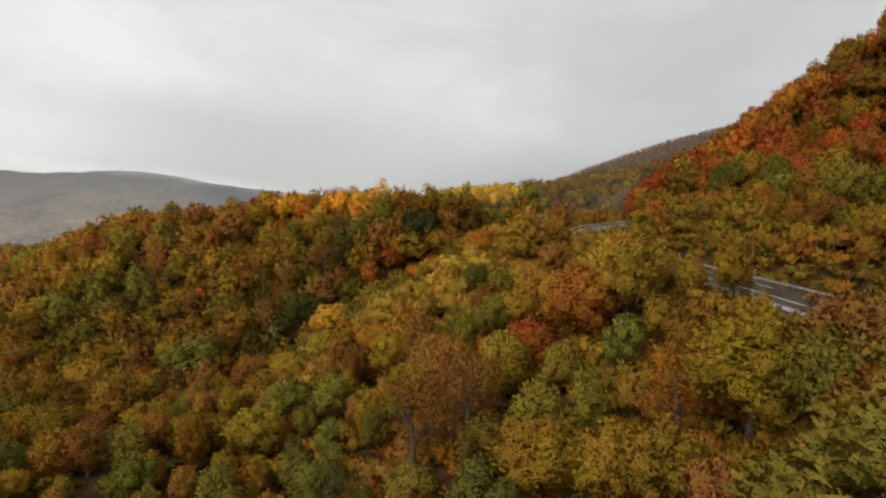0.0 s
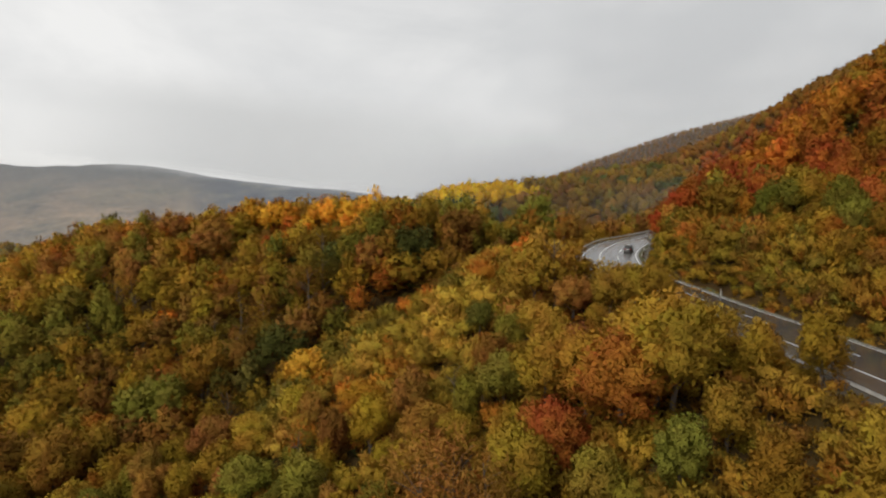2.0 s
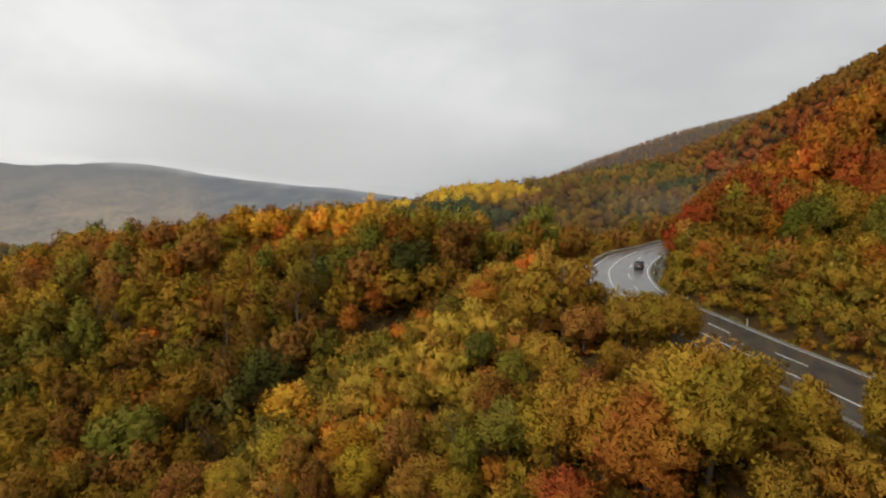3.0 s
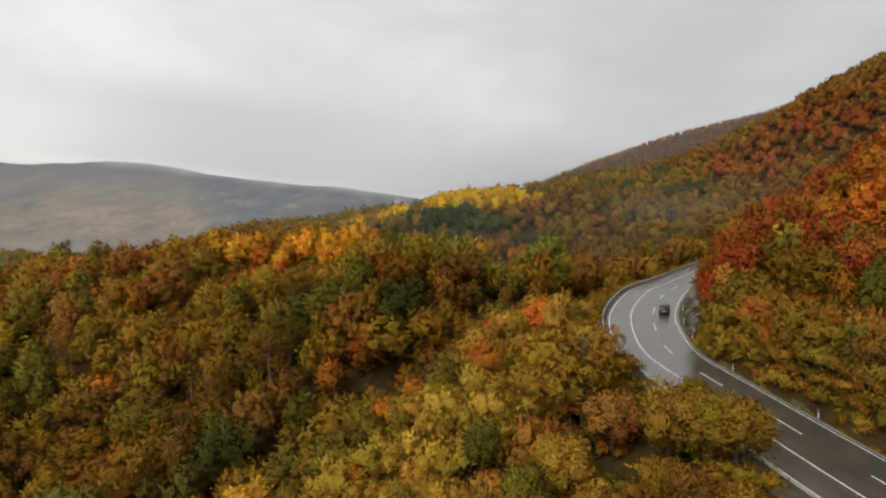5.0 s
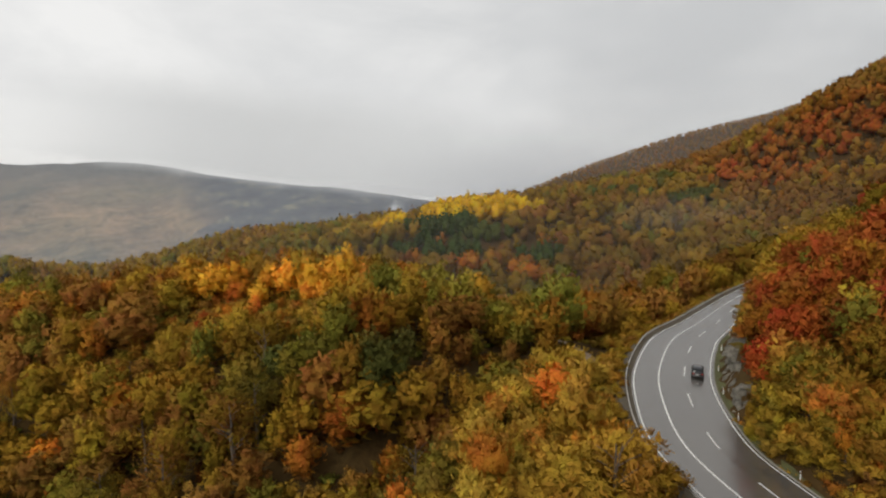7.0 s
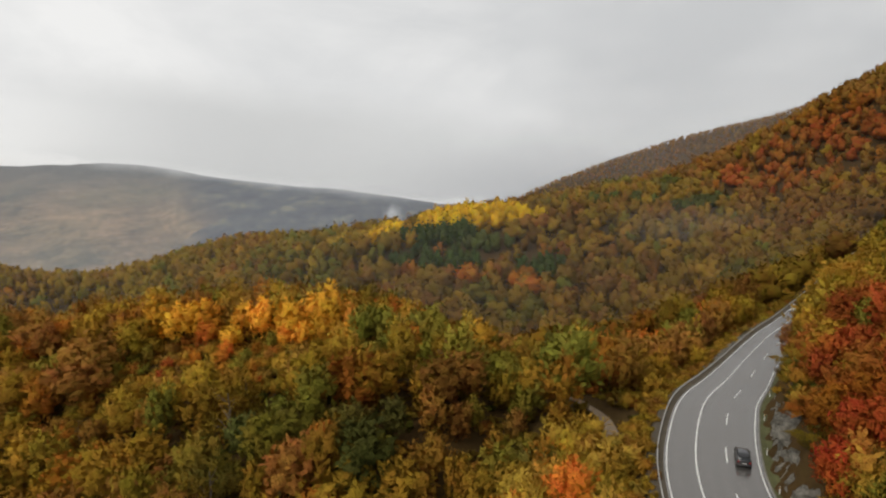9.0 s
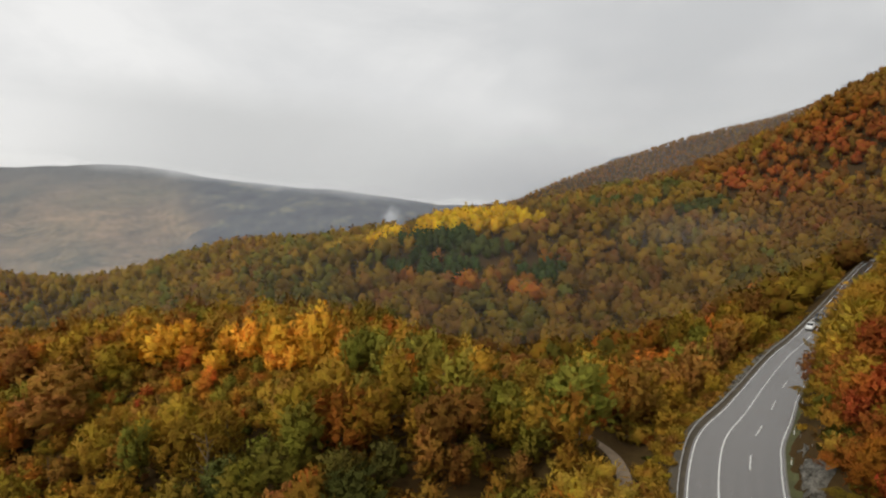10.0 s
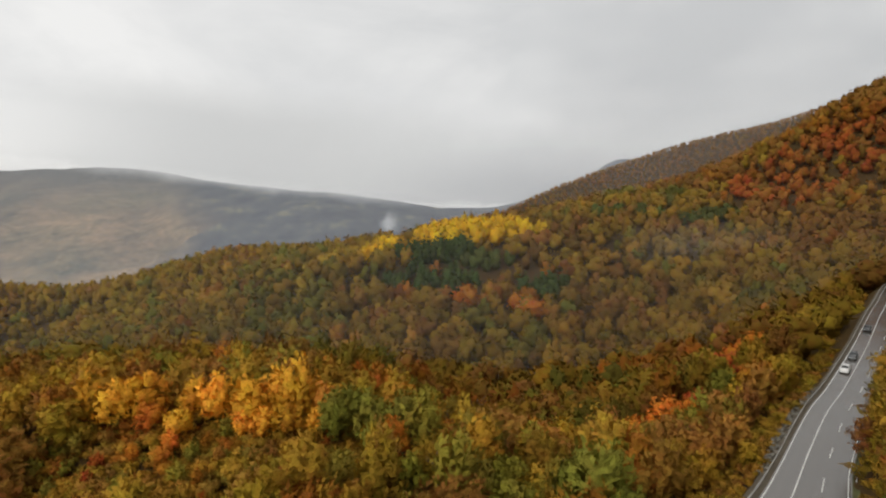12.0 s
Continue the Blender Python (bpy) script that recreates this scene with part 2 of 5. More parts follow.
def smooth_path(nodes, step):
    """A rounded path through the nodes, with a place every step metres."""
    p = np.vstack([2 * nodes[0] - nodes[1], nodes, 2 * nodes[-1] - nodes[-2]])
    out = []
    for i in range(1, len(p) - 2):
        a, b, c, d = p[i - 1:i + 3]
        for t in np.linspace(0, 1, 24, endpoint=False):
            out.append(0.5 * (2 * b + (c - a) * t + (2 * a - 5 * b + 4 * c - d) * t * t + (3 * b - a - 3 * c + d) * t ** 3))
    out = np.array(out + [p[-2]])
    s = np.r_[0, np.cumsum(np.linalg.norm(np.diff(out[:, :2], axis=0), axis=1))]
    at = np.arange(0, s[-1], step)
    out = np.stack([np.interp(at, s, out[:, k]) for k in range(3)], 1)
    for _ in range(6):
        out[1:-1] = (out[:-2] + 2 * out[1:-1] + out[2:]) / 4
    return out


LINE = smooth_path(ROAD, 1.5)
TANGENT = np.gradient(LINE[:, :2], axis=0)
TANGENT /= np.linalg.norm(TANGENT, axis=1)[:, None]
RIGHT = np.stack([TANGENT[:, 1], -TANGENT[:, 0]], 1)
# the lanes are wider round the bend than on the straight beyond it
WIDEN = np.interp(np.arange(len(LINE)) * 1.5, [218, 245], [1.0, 0.77])


def smoothstep(v):
    v = np.clip(v, 0, 1)
    return v * v * (3 - 2 * v)


def road_frame(x, y):
    """How far right of the solid line a place lies (left: minus), and the road's height and length there."""
    x, y = np.atleast_1d(x).astype(float), np.atleast_1d(y).astype(float)
    off, high, along = np.empty(len(x)), np.empty(len(x)), np.empty(len(x))
    for i in range(0, len(x), 4000):
        dx, dy = x[i:i + 4000, None] - LINE[None, :, 0], y[i:i + 4000, None] - LINE[None, :, 1]
        d2 = dx * dx + dy * dy
        k = d2.argmin(1)
        r = np.arange(len(k))
        side = np.sign(dx[r, k] * RIGHT[k, 0] + dy[r, k] * RIGHT[k, 1])
        off[i:i + 4000], high[i:i + 4000], along[i:i + 4000] = side * np.sqrt(d2[r, k]) / WIDEN[k], LINE[k, 2], k * 1.5
    return off, high, along


# broad swells of the land, west to east in each row, row by row to the north
FAR_SWELLS = [
    [-31, -23, -5, -1, -8, 33, 9, 20, 25],
    [-18, -26, -13, -15, 52, 111, 36, 101, 121],
    [-11, -40, 21, 45, 18, 53, 62, 115, 113],
    [-30, 8, 15, -25, -49, 49, 41, 105, 75],
    [-42, -61, -2, 54, 66, -38, 73, 79, 43],
    [51, 31, 60, -44, 20, 53, 78, 80, 55],
    [-35, -68, -15, 27, 45, 10, 2, 93, 105],
    [-48, -51, 1, -15, 4, 23, 97, 51, 86],
    [-42, -22, -3, -5, 48, 76, 44, 67, 39],
    [-10, -30, -44, -5, -7, -19, 7, 35, 7],
]
NEAR_SWELLS = [
    [-3.8, 3.8, 5.4, -12.5, 4.5, -24.6, 18.3],
    [-2.5, 10.2, -4.8, -10.4, 6.0, -27.6, -0.7],
    [-5.0, -13.4, -14.9, 6.4, -19.4, 12.4, 2.5],
    [0.6, 5.4, -0.1, 2.3, 4.0, -20.1, -2.5],
    [6.4, 6.8, 5.6, 6.4, -22.6, 16.4, -20.2],
    [1.6, -8.9, -6.6, 7.5, -3.7, -6.8, 12.5],
]


def wavy(x, y, scale, seed):
    """Smooth uneven waves between about -1 and 1."""
    v = 0
    for k, (a, b, c) in enumerate(((1.0, 0.3, 0.0), (-0.6, 1.1, 1.7), (1.7, -1.3, 4.1), (2.3, 1.9, 2.2), (-2.9, 2.2, 0.7))):
        v = v + np.sin((a * x + b * y) / scale + c + seed * (k + 1.3)) / (1 + 0.5 * k)
    return v / 2.6


def beyond(x, y):
    """How far a place lies behind the edge where the near spur breaks off into the ravine."""
    return (y - np.interp(x, [-60, -45, -30, -21, -12, 0, 5, 8, 14, 18, 22], [71, 83, 94, 101, 107, 115.5, 120, 123, 133, 140, 151])) * 0.86


def shoulder(x, y):
    """The spur's rounded shoulder and the fall into the ravine behind it."""
    b = beyond(x, y)
    rise = 4.5 * smoothstep((b + 30) / 24) * (1 - smoothstep((b + 0.5) / 6))
    drop = 9.5 * smoothstep((b + 0.5) / 7) * (1 - smoothstep((b - 12) / 20))
    return (rise - drop) * smoothstep((x + 64) / 18) * (1 - smoothstep((x - 6) / 14))


def land(x, y):
    """The height of the open ground, without the road's bench."""
    h = np.full(x.shape, -60.0)
    for j, row in enumerate(FAR_SWELLS):
        for i, c in enumerate(row):
            h += c * np.exp(-((x + 520 - 160 * i) ** 2 + (y + 120 - 160 * j) ** 2) / (2 * 120.0 ** 2))
    for j, row in enumerate(NEAR_SWELLS):
        for i, c in enumerate(row):
            h += c * np.exp(-((x + 140 - 43 * i) ** 2 + (y - 40 - 43 * j) ** 2) / (2 * 32.0 ** 2))
    h += shoulder(x, y)
    h += 1.2 * wavy(x, y, 9.0, 1) * smoothstep((np.hypot(x - 40, y - 120) - 30) / 60)
    # the range beyond the valley
    crest = 20 + 206 * np.clip(-x / 1850, 0, 1.0) ** 0.8 - 110 * smoothstep((-x - 1750) / 800) + 148 * np.exp(-((x - 985) / 150) ** 2) + 110 * smoothstep((x - 250) / 500)
    crest += 8 * wavy(x, y * 0.2, 130, 3) + 24 * np.exp(-((x + 1500) / 130) ** 2)
    rise = smoothstep((y - 1250 - 0.1 * x) / 1750)
    far = -185 + (crest + 185) * rise + 95 * wavy(x, y * 0.6, 170, 2) * rise * (1 - rise) * 4 + 20 * wavy(x, y, 50, 5) * rise * (1 - rise) * 4
    far -= 260 * smoothstep((y - 3050) / 1300)
    w = smoothstep((y - 1120 + 0.45 * np.clip(-x, 0, 700)) / 320)
    side = smoothstep((np.abs(x - 100) - 700) / 500)
    h = h * (1 - side) + (np.where(x > 0, 190.0, -150.0) + 10 * wavy(x, y, 120, 4)) * side
    return h * (1 - w) + far * w


def height(x, y):
    """The ground with the road's bench cut into the hillside."""
    x, y = np.atleast_1d(x).astype(float), np.atleast_1d(y).astype(float)
    h = land(x, y)
    near = (x > -60) & (x < 420) & (y > -120) & (y < 480)
    if near.any():
        off, zr, _ = road_frame(x[near], y[near])
        hn = h[near]
        over = off - (RIGHT_EDGE + 1.4)
        under = (LEFT_EDGE - 1.8) - off
        # the steep cut above the road, easing into the slope
        bank = zr + np.clip(over, 0, 4.2) * 1.5 + np.clip(over - 4.2, 0, 60) * 0.6
        up = np.where(over > 0, bank + (hn - bank) * smoothstep((over - 5) / 24), 0)
        fall = zr - np.clip(under, 0, 100) * 0.62
        down = fall + (hn - fall) * smoothstep((under - 2) / 14)
        hn = np.where(over > 0, up, np.where(under > 0, down, zr - 0.3))
        h[near] = hn
    return h


def ground_axis(parts):
    return np.unique(np.concatenate([np.arange(a, b, s) for a, b, s in parts]).round(3))


def link_mesh(name, verts, faces, mat, smooth=True, parent=None):
    me = bpy.data.meshes.new(name)
    me.from_pydata(verts.tolist() if hasattr(verts, "tolist") else verts, [], faces.tolist() if hasattr(faces, "tolist") else faces)
    me.materials.append(mat)
    if smooth:
        me.shade_smooth()
    me.update()
    ob = new(name, me)
    ob.parent = parent
    return ob


def grid_faces(rows, cols):
    i = np.arange((rows - 1) * cols).reshape(rows - 1, cols)[:, :-1].ravel()
    return np.stack([i, i + 1, i + cols + 1, i + cols], 1)


def build_ground():
    gx = ground_axis([(-4200, -1400, 140), (-1400, -400, 50), (-400, -120, 14), (-120, 0, 4), (0, 120, 2), (120, 300, 6), (300, 900, 25), (900, 4300, 140)])
    gy = ground_axis([(-900, -100, 100), (-100, 40, 10), (40, 240, 2), (240, 400, 6), (400, 1185, 15)])
    mx, my = np.meshgrid(gx, gy)
    hz = height(mx.ravel(), my.ravel())
    v = np.stack([mx.ravel(), my.ravel(), hz], 1)
    ob = link_mesh("ground", v, grid_faces(len(gy), len(gx)), FLOOR)
    tagged(ob, "brown leaf litter and low growth on the hillside", "ground", kind="structure")
    my2 = ground_axis([(1165, 3600, 22), (3600, 4800, 100)])
    mx2 = ground_axis([(-4200, -2600, 80), (-2600, 1600, 22), (1600, 4300, 120)])
    mx, my = np.meshgrid(mx2, my2)
    v = np.stack([mx.ravel(), my.ravel(), land(mx.ravel(), my.ravel())], 1)
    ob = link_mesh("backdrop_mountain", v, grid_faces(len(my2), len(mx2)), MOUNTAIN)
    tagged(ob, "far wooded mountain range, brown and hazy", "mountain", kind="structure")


build_ground()


# ---- road ----
def sweep(name, profile, mat, start, end, closed=True):
    """A band along the road from start to end metres: profile is a list of (right of the solid line, height above the road)."""
    a, b = int(start / 1.5), min(int(end / 1.5), len(LINE) - 1)
    k = np.arange(a, b + 1)
    prof = np.array(profile, float)
    v = np.empty((len(k), len(prof), 3))
    v[:, :, :2] = LINE[k, None, :2] + RIGHT[k, None] * prof[None, :, :1] * WIDEN[k, None, None]
    v[:, :, 2] = LINE[k, None, 2] + prof[None, :, 1]
    n, faces = len(prof), []
    for i in range(len(k) - 1):
        for j in range(n if closed else n - 1):
            j2 = (j + 1) % n
            faces.append((i * n + j, i * n + j2, (i + 1) * n + j2, (i + 1) * n + j))
    if closed:
        faces += [tuple(range(n))[::-1], tuple((len(k) - 1) * n + j for j in range(n))]
    me = bpy.data.meshes.new(name)
    me.from_pydata(v.reshape(-1, 3).tolist(), [], faces)
    me.materials.append(mat)
    me.update()
    at = me.attributes.new("across", "FLOAT", "POINT")
    at.data.foreach_set("value", np.tile(prof[:, 0], len(k)))
    return new(name, me)


LENGTH = (len(LINE) - 1) * 1.5
road = sweep("road", [(LEFT_EDGE, 0), (LEFT_EDGE, -0.35), (RIGHT_EDGE, -0.35), (RIGHT_EDGE, 0), (3.6, 0.05), (0, 0.04)], ASPHALT, 0, LENGTH)
tagged(road, "wet grey asphalt road with three lanes, bending round the hillside", "road", kind="structure")


def crown(o):
    """The height of the road's surface at that distance from the solid line."""
    return float(np.interp(o, [LEFT_EDGE, 0, 3.6, RIGHT_EDGE], [0, 0.04, 0.05, 0]))


def stripe(name, o, width, start, end):
    z0, z1 = crown(o - width / 2) + 0.004, crown(o + width / 2) + 0.004
    ob = sweep(name, [(o - width / 2, z0), (o - width / 2, z0 + 0.006), (o + width / 2, z1 + 0.006), (o + width / 2, z1)], PAINT_WHITE, start, end)
    ob.parent = road
    return ob


stripe("centre_line", 0.0, 0.18, 0, LENGTH)
stripe("edge_line", LEFT_EDGE + 0.35, 0.15, 0, LENGTH)
stripe("edge_line", RIGHT_EDGE - 0.4, 0.15, 0, LENGTH)
DASH_AT = float(road_frame(40.9, 140.6)[2][0]) % 12.0
for k in range(int(LENGTH / 12) - 1):
    stripe("lane_dash", 3.65, 0.16, DASH_AT + 12 * k - 2.25, DASH_AT + 12 * k + 2.25)

verge = sweep("verge_left", [(LEFT_EDGE, -0.03), (LEFT_EDGE - 1.9, -0.10), (LEFT_EDGE - 2.4, -0.7), (LEFT_EDGE, -0.6)], SHOULDER, 0, LENGTH)
tagged(verge, "dark damp earth shoulder beside the guard rail", "verge", kind="structure")
verge = sweep("verge_right", [(RIGHT_EDGE, -0.6), (RIGHT_EDGE + 2.2, -0.5), (RIGHT_EDGE + 1.9, 0.25), (RIGHT_EDGE + 1.0, -0.08), (RIGHT_EDGE, -0.03)], GRASS, 0, LENGTH)
tagged(verge, "narrow verge of grass and fallen leaves under the bank", "verge", kind="structure")



# ---- trees ----
rng = np.random.default_rng(7)
COLOURS = {
    "olive": (0.325, 0.212, 0.028), "yellow-green": (0.375, 0.268, 0.034), "green": (0.178, 0.182, 0.030), "deep green": (0.096, 0.120, 0.030), "dark green": (0.062, 0.098, 0.026),
    "rusty": (0.36, 0.145, 0.022), "red": (0.375, 0.108, 0.028), "orange": (0.545, 0.215, 0.034), "golden": (0.70, 0.405, 0.050),
    "maroon": (0.150, 0.055, 0.026), "tawny": (0.545, 0.28, 0.050), "straw": (0.44, 0.305, 0.048), "brown": (0.286, 0.147, 0.037), "yellow": (0.72, 0.50, 0.030)}


def unit(v):
    return v / np.maximum(np.linalg.norm(v, axis=-1, keepdims=True), 1e-9)


def cube_ball(n):
    """A ball of 6 n n quads."""
    v, q, seen = [], [], {}
    for ax in range(3):
        for s in (-1, 1):
            for i in range(n):
                for j in range(n):
                    idx = []
                    for a, b in ((i, j), (i + 1, j), (i + 1, j + 1), (i, j + 1)):
                        p = [0, 0, 0]
                        p[ax], p[(ax + 1) % 3], p[(ax + 2) % 3] = s * n, 2 * a - n, 2 * b - n
                        key = tuple(p)
                        if key not in seen:
                            seen[key] = len(v)
                            v.append(p)
                        idx.append(seen[key])
                    q.append(idx if s > 0 else idx[::-1])
    return unit(np.array(v, float)), np.array(q)


BALLS = {n: cube_ball(n) for n in (1, 2, 3)}
BALL_V, BALL_Q = BALLS[2]


def foliage(r, lobes, cards, size, core=0.84, ball=2, narrow=1.0, upward=0.0, inner=0.74, sprays=0.5):
    """A crown as quads with soft outward normals: lobes (x, y, z, radius, squash), each a dim core under loose leaf clumps."""
    lobes = np.array(lobes, float)
    middle = np.array([0, 0, lobes[:, 2].mean() - 0.12])
    verts, quads, norms, n = [], [], [], 0
    if core:
        ball_v, ball_q = BALLS[ball]
        for cx, cy, cz, rad, sq in lobes:
            b = ball_v * (1 + 0.13 * r.standard_normal((len(ball_v), 1)))
            p = b * [rad * core, rad * core, rad * core * sq] + [cx, cy, cz]
            verts.append(p), quads.append(ball_q + n)
            norms.append(unit(0.6 * ball_v + 0.9 * unit(p - middle)))
            n += len(ball_v)
    share = lobes[:, 3] ** 2 / (lobes[:, 3] ** 2).sum()
    which = r.choice(len(lobes), 3 * cards, p=share)
    d = unit(r.standard_normal((3 * cards, 3)) + [0, 0, 0.35])
    rad = lobes[which, 3][:, None] * (inner + (1.22 - inner) * r.random((3 * cards, 1)))
    c = lobes[which, :3] + d * rad * np.stack([np.ones(3 * cards), np.ones(3 * cards), lobes[which, 4]], 1)
    # leave out clumps that would be buried in another lobe
    away = (c[:, None] - lobes[None, :, :3]) / lobes[None, :, 3:4]
    away[:, :, 2] /= lobes[None, :, 4]
    deep = np.linalg.norm(away, axis=2)
    deep[np.arange(len(c)), which] = 9
    free = np.nonzero(deep.min(1) > (0.72 if core else 0.2))[0][:cards]
    c, d, which, cards = c[free], d[free], which[free], len(free)
    nrm = unit(d + 0.6 * r.standard_normal((cards, 3)) + [0, 0, 0.3])
    nrm = np.where((nrm * d).sum(1, keepdims=True) < 0, -nrm, nrm)
    t1 = unit(np.cross(nrm, r.standard_normal((cards, 3))))
    if upward:
        t1 = unit(t1 + [0, 0, upward])
    reach = r.random((cards, 1)) < sprays
    t1 = np.where(reach, unit(d * [1, 1, 0.6] + 0.45 * r.standard_normal((cards, 3)) + [0, 0, 0.35 + 0.4 * upward]), t1)
    nrm = unit(nrm - t1 * (nrm * t1).sum(1, keepdims=True))
    t2 = unit(np.cross(nrm, t1))
    s = size * (0.5 + 0.9 * r.random((cards, 1))) * np.where(reach, 1.25, 1.0)
    narrow = np.where(reach, 0.62 * narrow, narrow)
    k = 0.75 + 0.5 * r.random((cards, 4, 1))
    droop = nrm * s * (0.35 * r.random((cards, 1)) - 0.1)
    v = np.stack([c - t1 * s * k[:, 0], c - t2 * s * k[:, 1] * narrow + droop, c + t1 * s * k[:, 2], c + t2 * s * k[:, 3] * narrow + droop], 1)
    soft = unit(0.5 * d + 0.95 * unit((c - middle) * [1, 1, 0.8]) + 0.4 * nrm)
    verts.append(v.reshape(-1, 3)), norms.append(np.repeat(soft, 4, 0))
    quads.append(np.arange(cards * 4).reshape(-1, 4) + n)
    return np.concatenate(verts), np.concatenate(quads), np.concatenate(norms)


def dome(r, count, wide, tall, middle, low, high, squash, filled):
    """Lobes spread evenly over an egg-shaped crown, with a few big ones filling it."""
    out = list(filled)
    turn = 6.28 * r.random()
    for k in range(count):
        up = 1 - 1.55 * (k + 0.5) / count
        ring = math.sqrt(max(0.0, 1 - up * up))
        a = turn + 2.4 * k + 0.5 * r.random()
        reach = 0.72 + 0.5 * r.random()
        out.append((wide * ring * reach * math.cos(a), wide * ring * reach * math.sin(a), middle + tall * up * (0.9 + 0.2 * r.random()), low + (high - low) * r.random(), squash))
    return out


def lobes_of(kind, r, count=None):
    if kind == "oak":      # a broad uneven dome
        return dome(r, count or 16, 0.25, 0.31, 0.57, 0.09, 0.165, 1.25, [(0, 0, 0.55, 0.25, 1.2)])
    if kind == "beech":
        return dome(r, count or 15, 0.185, 0.35, 0.57, 0.075, 0.14, 1.6, [(0, 0, 0.46, 0.18, 1.5), (0, 0, 0.70, 0.13, 1.5)])
    if kind == "poplar":
        return dome(r, count or 11, 0.10, 0.40, 0.54, 0.055, 0.10, 1.9, [(0, 0, 0.38, 0.125, 1.7), (0, 0, 0.62, 0.10, 2.0)])
    if kind == "pine":
        out = []
        for k in range(8):
            h = 0.22 + 0.10 * k
            w = 0.24 * (1.06 - h)
            for m in range(2 if k < 5 else 1):
                a = 6.28 * r.random()
                out.append((0.45 * w * math.cos(a), 0.45 * w * math.sin(a), h, w + 0.03, 0.7))
        return out[::2] if count else out
    if kind == "shrub":
        return [(0.34 * math.cos(k * 2.2 + r.random()), 0.34 * math.sin(k * 2.2), 0.30 + 0.38 * r.random(), 0.24 + 0.12 * r.random(), 0.95) for k in range(count or 7)]
    out = []
    for k in range(9):     # thin, half bare crown
        a, h = k * 2.4, 0.35 + 0.55 * r.random()
        w = 0.2 * math.sqrt(max(0.1, 1 - ((h - 0.58) / 0.4) ** 2))
        out.append((w * math.cos(a), w * math.sin(a), h, 0.13 + 0.05 * r.random(), 1.2))
    return out


# size of a leaf clump, core, narrowness, upward growth
LOOK = {"oak": (0.025, 0.68, 0.62, 0.5), "beech": (0.025, 0.66, 0.58, 0.9), "poplar": (0.022, 0.70, 0.5, 1.3), "pine": (0.030, 0.8, 0.5, 0.0),
        "shrub": (0.048, 0.68, 0.45, 1.3), "bare": (0.022, 0.0, 0.24, 0.8)}
# clumps, lobes, ball and clump size of the crowns, from near to far
LEVELS = {"near": (2400, 14, 2, 0.95), "mid": (950, 13, 1, 1.4), "wood": (330, 11, 1, 1.85), "slope": (110, 6, 2, 2.1), "hill": (44, 4, 2, 2.6), "ridge": (10, 3, 1, 3.0)}


def crown_of(kind, r, level):
    size, core, narrow, upward = LOOK[kind]
    cards, count, ball, grow_by = LEVELS[level]
    if kind == "bare":
        return foliage(r, lobes_of(kind, r), max(24, int(1.0 * cards)), size * grow_by, 0, 1, narrow if level in ("near", "mid") else 0.35, upward, 0.4)
    if kind == "shrub":
        cards, count, ball = max(int(cards * 0.62), 24), count or (7 if level != "wood" else 5), 1 if level == "wood" else min(ball, 2)
    lobes = lobes_of(kind, r, count)
    if level in ("slope", "hill") and kind in ("oak", "beech"):     # fuller, closed crowns
        lobes = [(0.86 * x, 0.86 * y, z, 1.28 * rad, sq) for x, y, z, rad, sq in lobes]
    return foliage(r, lobes, cards, size * grow_by, core + (0.04 if level in ("slope", "hill") else 0), ball, narrow, upward)


def quad_mesh(name, v, q, mat, tint=None, normals=None):
    me = bpy.data.meshes.new(name)
    me.vertices.add(len(v))
    me.vertices.foreach_set("co", np.ascontiguousarray(v, dtype=np.float32).ravel())
    me.loops.add(4 * len(q))
    me.loops.foreach_set("vertex_index", np.ascontiguousarray(q, dtype=np.int32).ravel())
    me.polygons.add(len(q))
    me.polygons.foreach_set("loop_start", np.arange(0, 4 * len(q), 4, dtype=np.int32))
    me.materials.append(mat)
    if tint is not None:
        a = me.attributes.new("tint", "FLOAT_COLOR", "POINT")
        a.data.foreach_set("color", np.ascontiguousarray(tint, dtype=np.float32).ravel())
    me.update(calc_edges=True)
    if normals is not None:
        me.shade_smooth()
        free = me.attributes.new("custom_normal", "FLOAT_VECTOR", "POINT")
        free.data.foreach_set("vector", np.ascontiguousarray(normals, dtype=np.float32).ravel())
        me.update()
    return me


def leafy_mesh(name, crown, mat):
    v, q, normals = crown
    return quad_mesh(name, v, q, mat, None, normals)


def tube(path, radii, sides=6):
    """A tapered limb of quads along a path."""
    path = np.array(path, float)
    v = []
    for i, p in enumerate(path):
        d = unit(path[min(i + 1, len(path) - 1)] - path[max(i - 1, 0)])
        a = unit(np.cross(d, (0.31, 0.95, 0.05)))
        b = np.cross(d, a)
        for k in range(sides):
            w = 2 * math.pi * k / sides
            v.append(p + radii[i] * (math.cos(w) * a + math.sin(w) * b))
    q = [(i * sides + k, i * sides + (k + 1) % sides, (i + 1) * sides + (k + 1) % sides, (i + 1) * sides + k) for i in range(len(path) - 1) for k in range(sides)]
    return np.array(v), np.array(q)


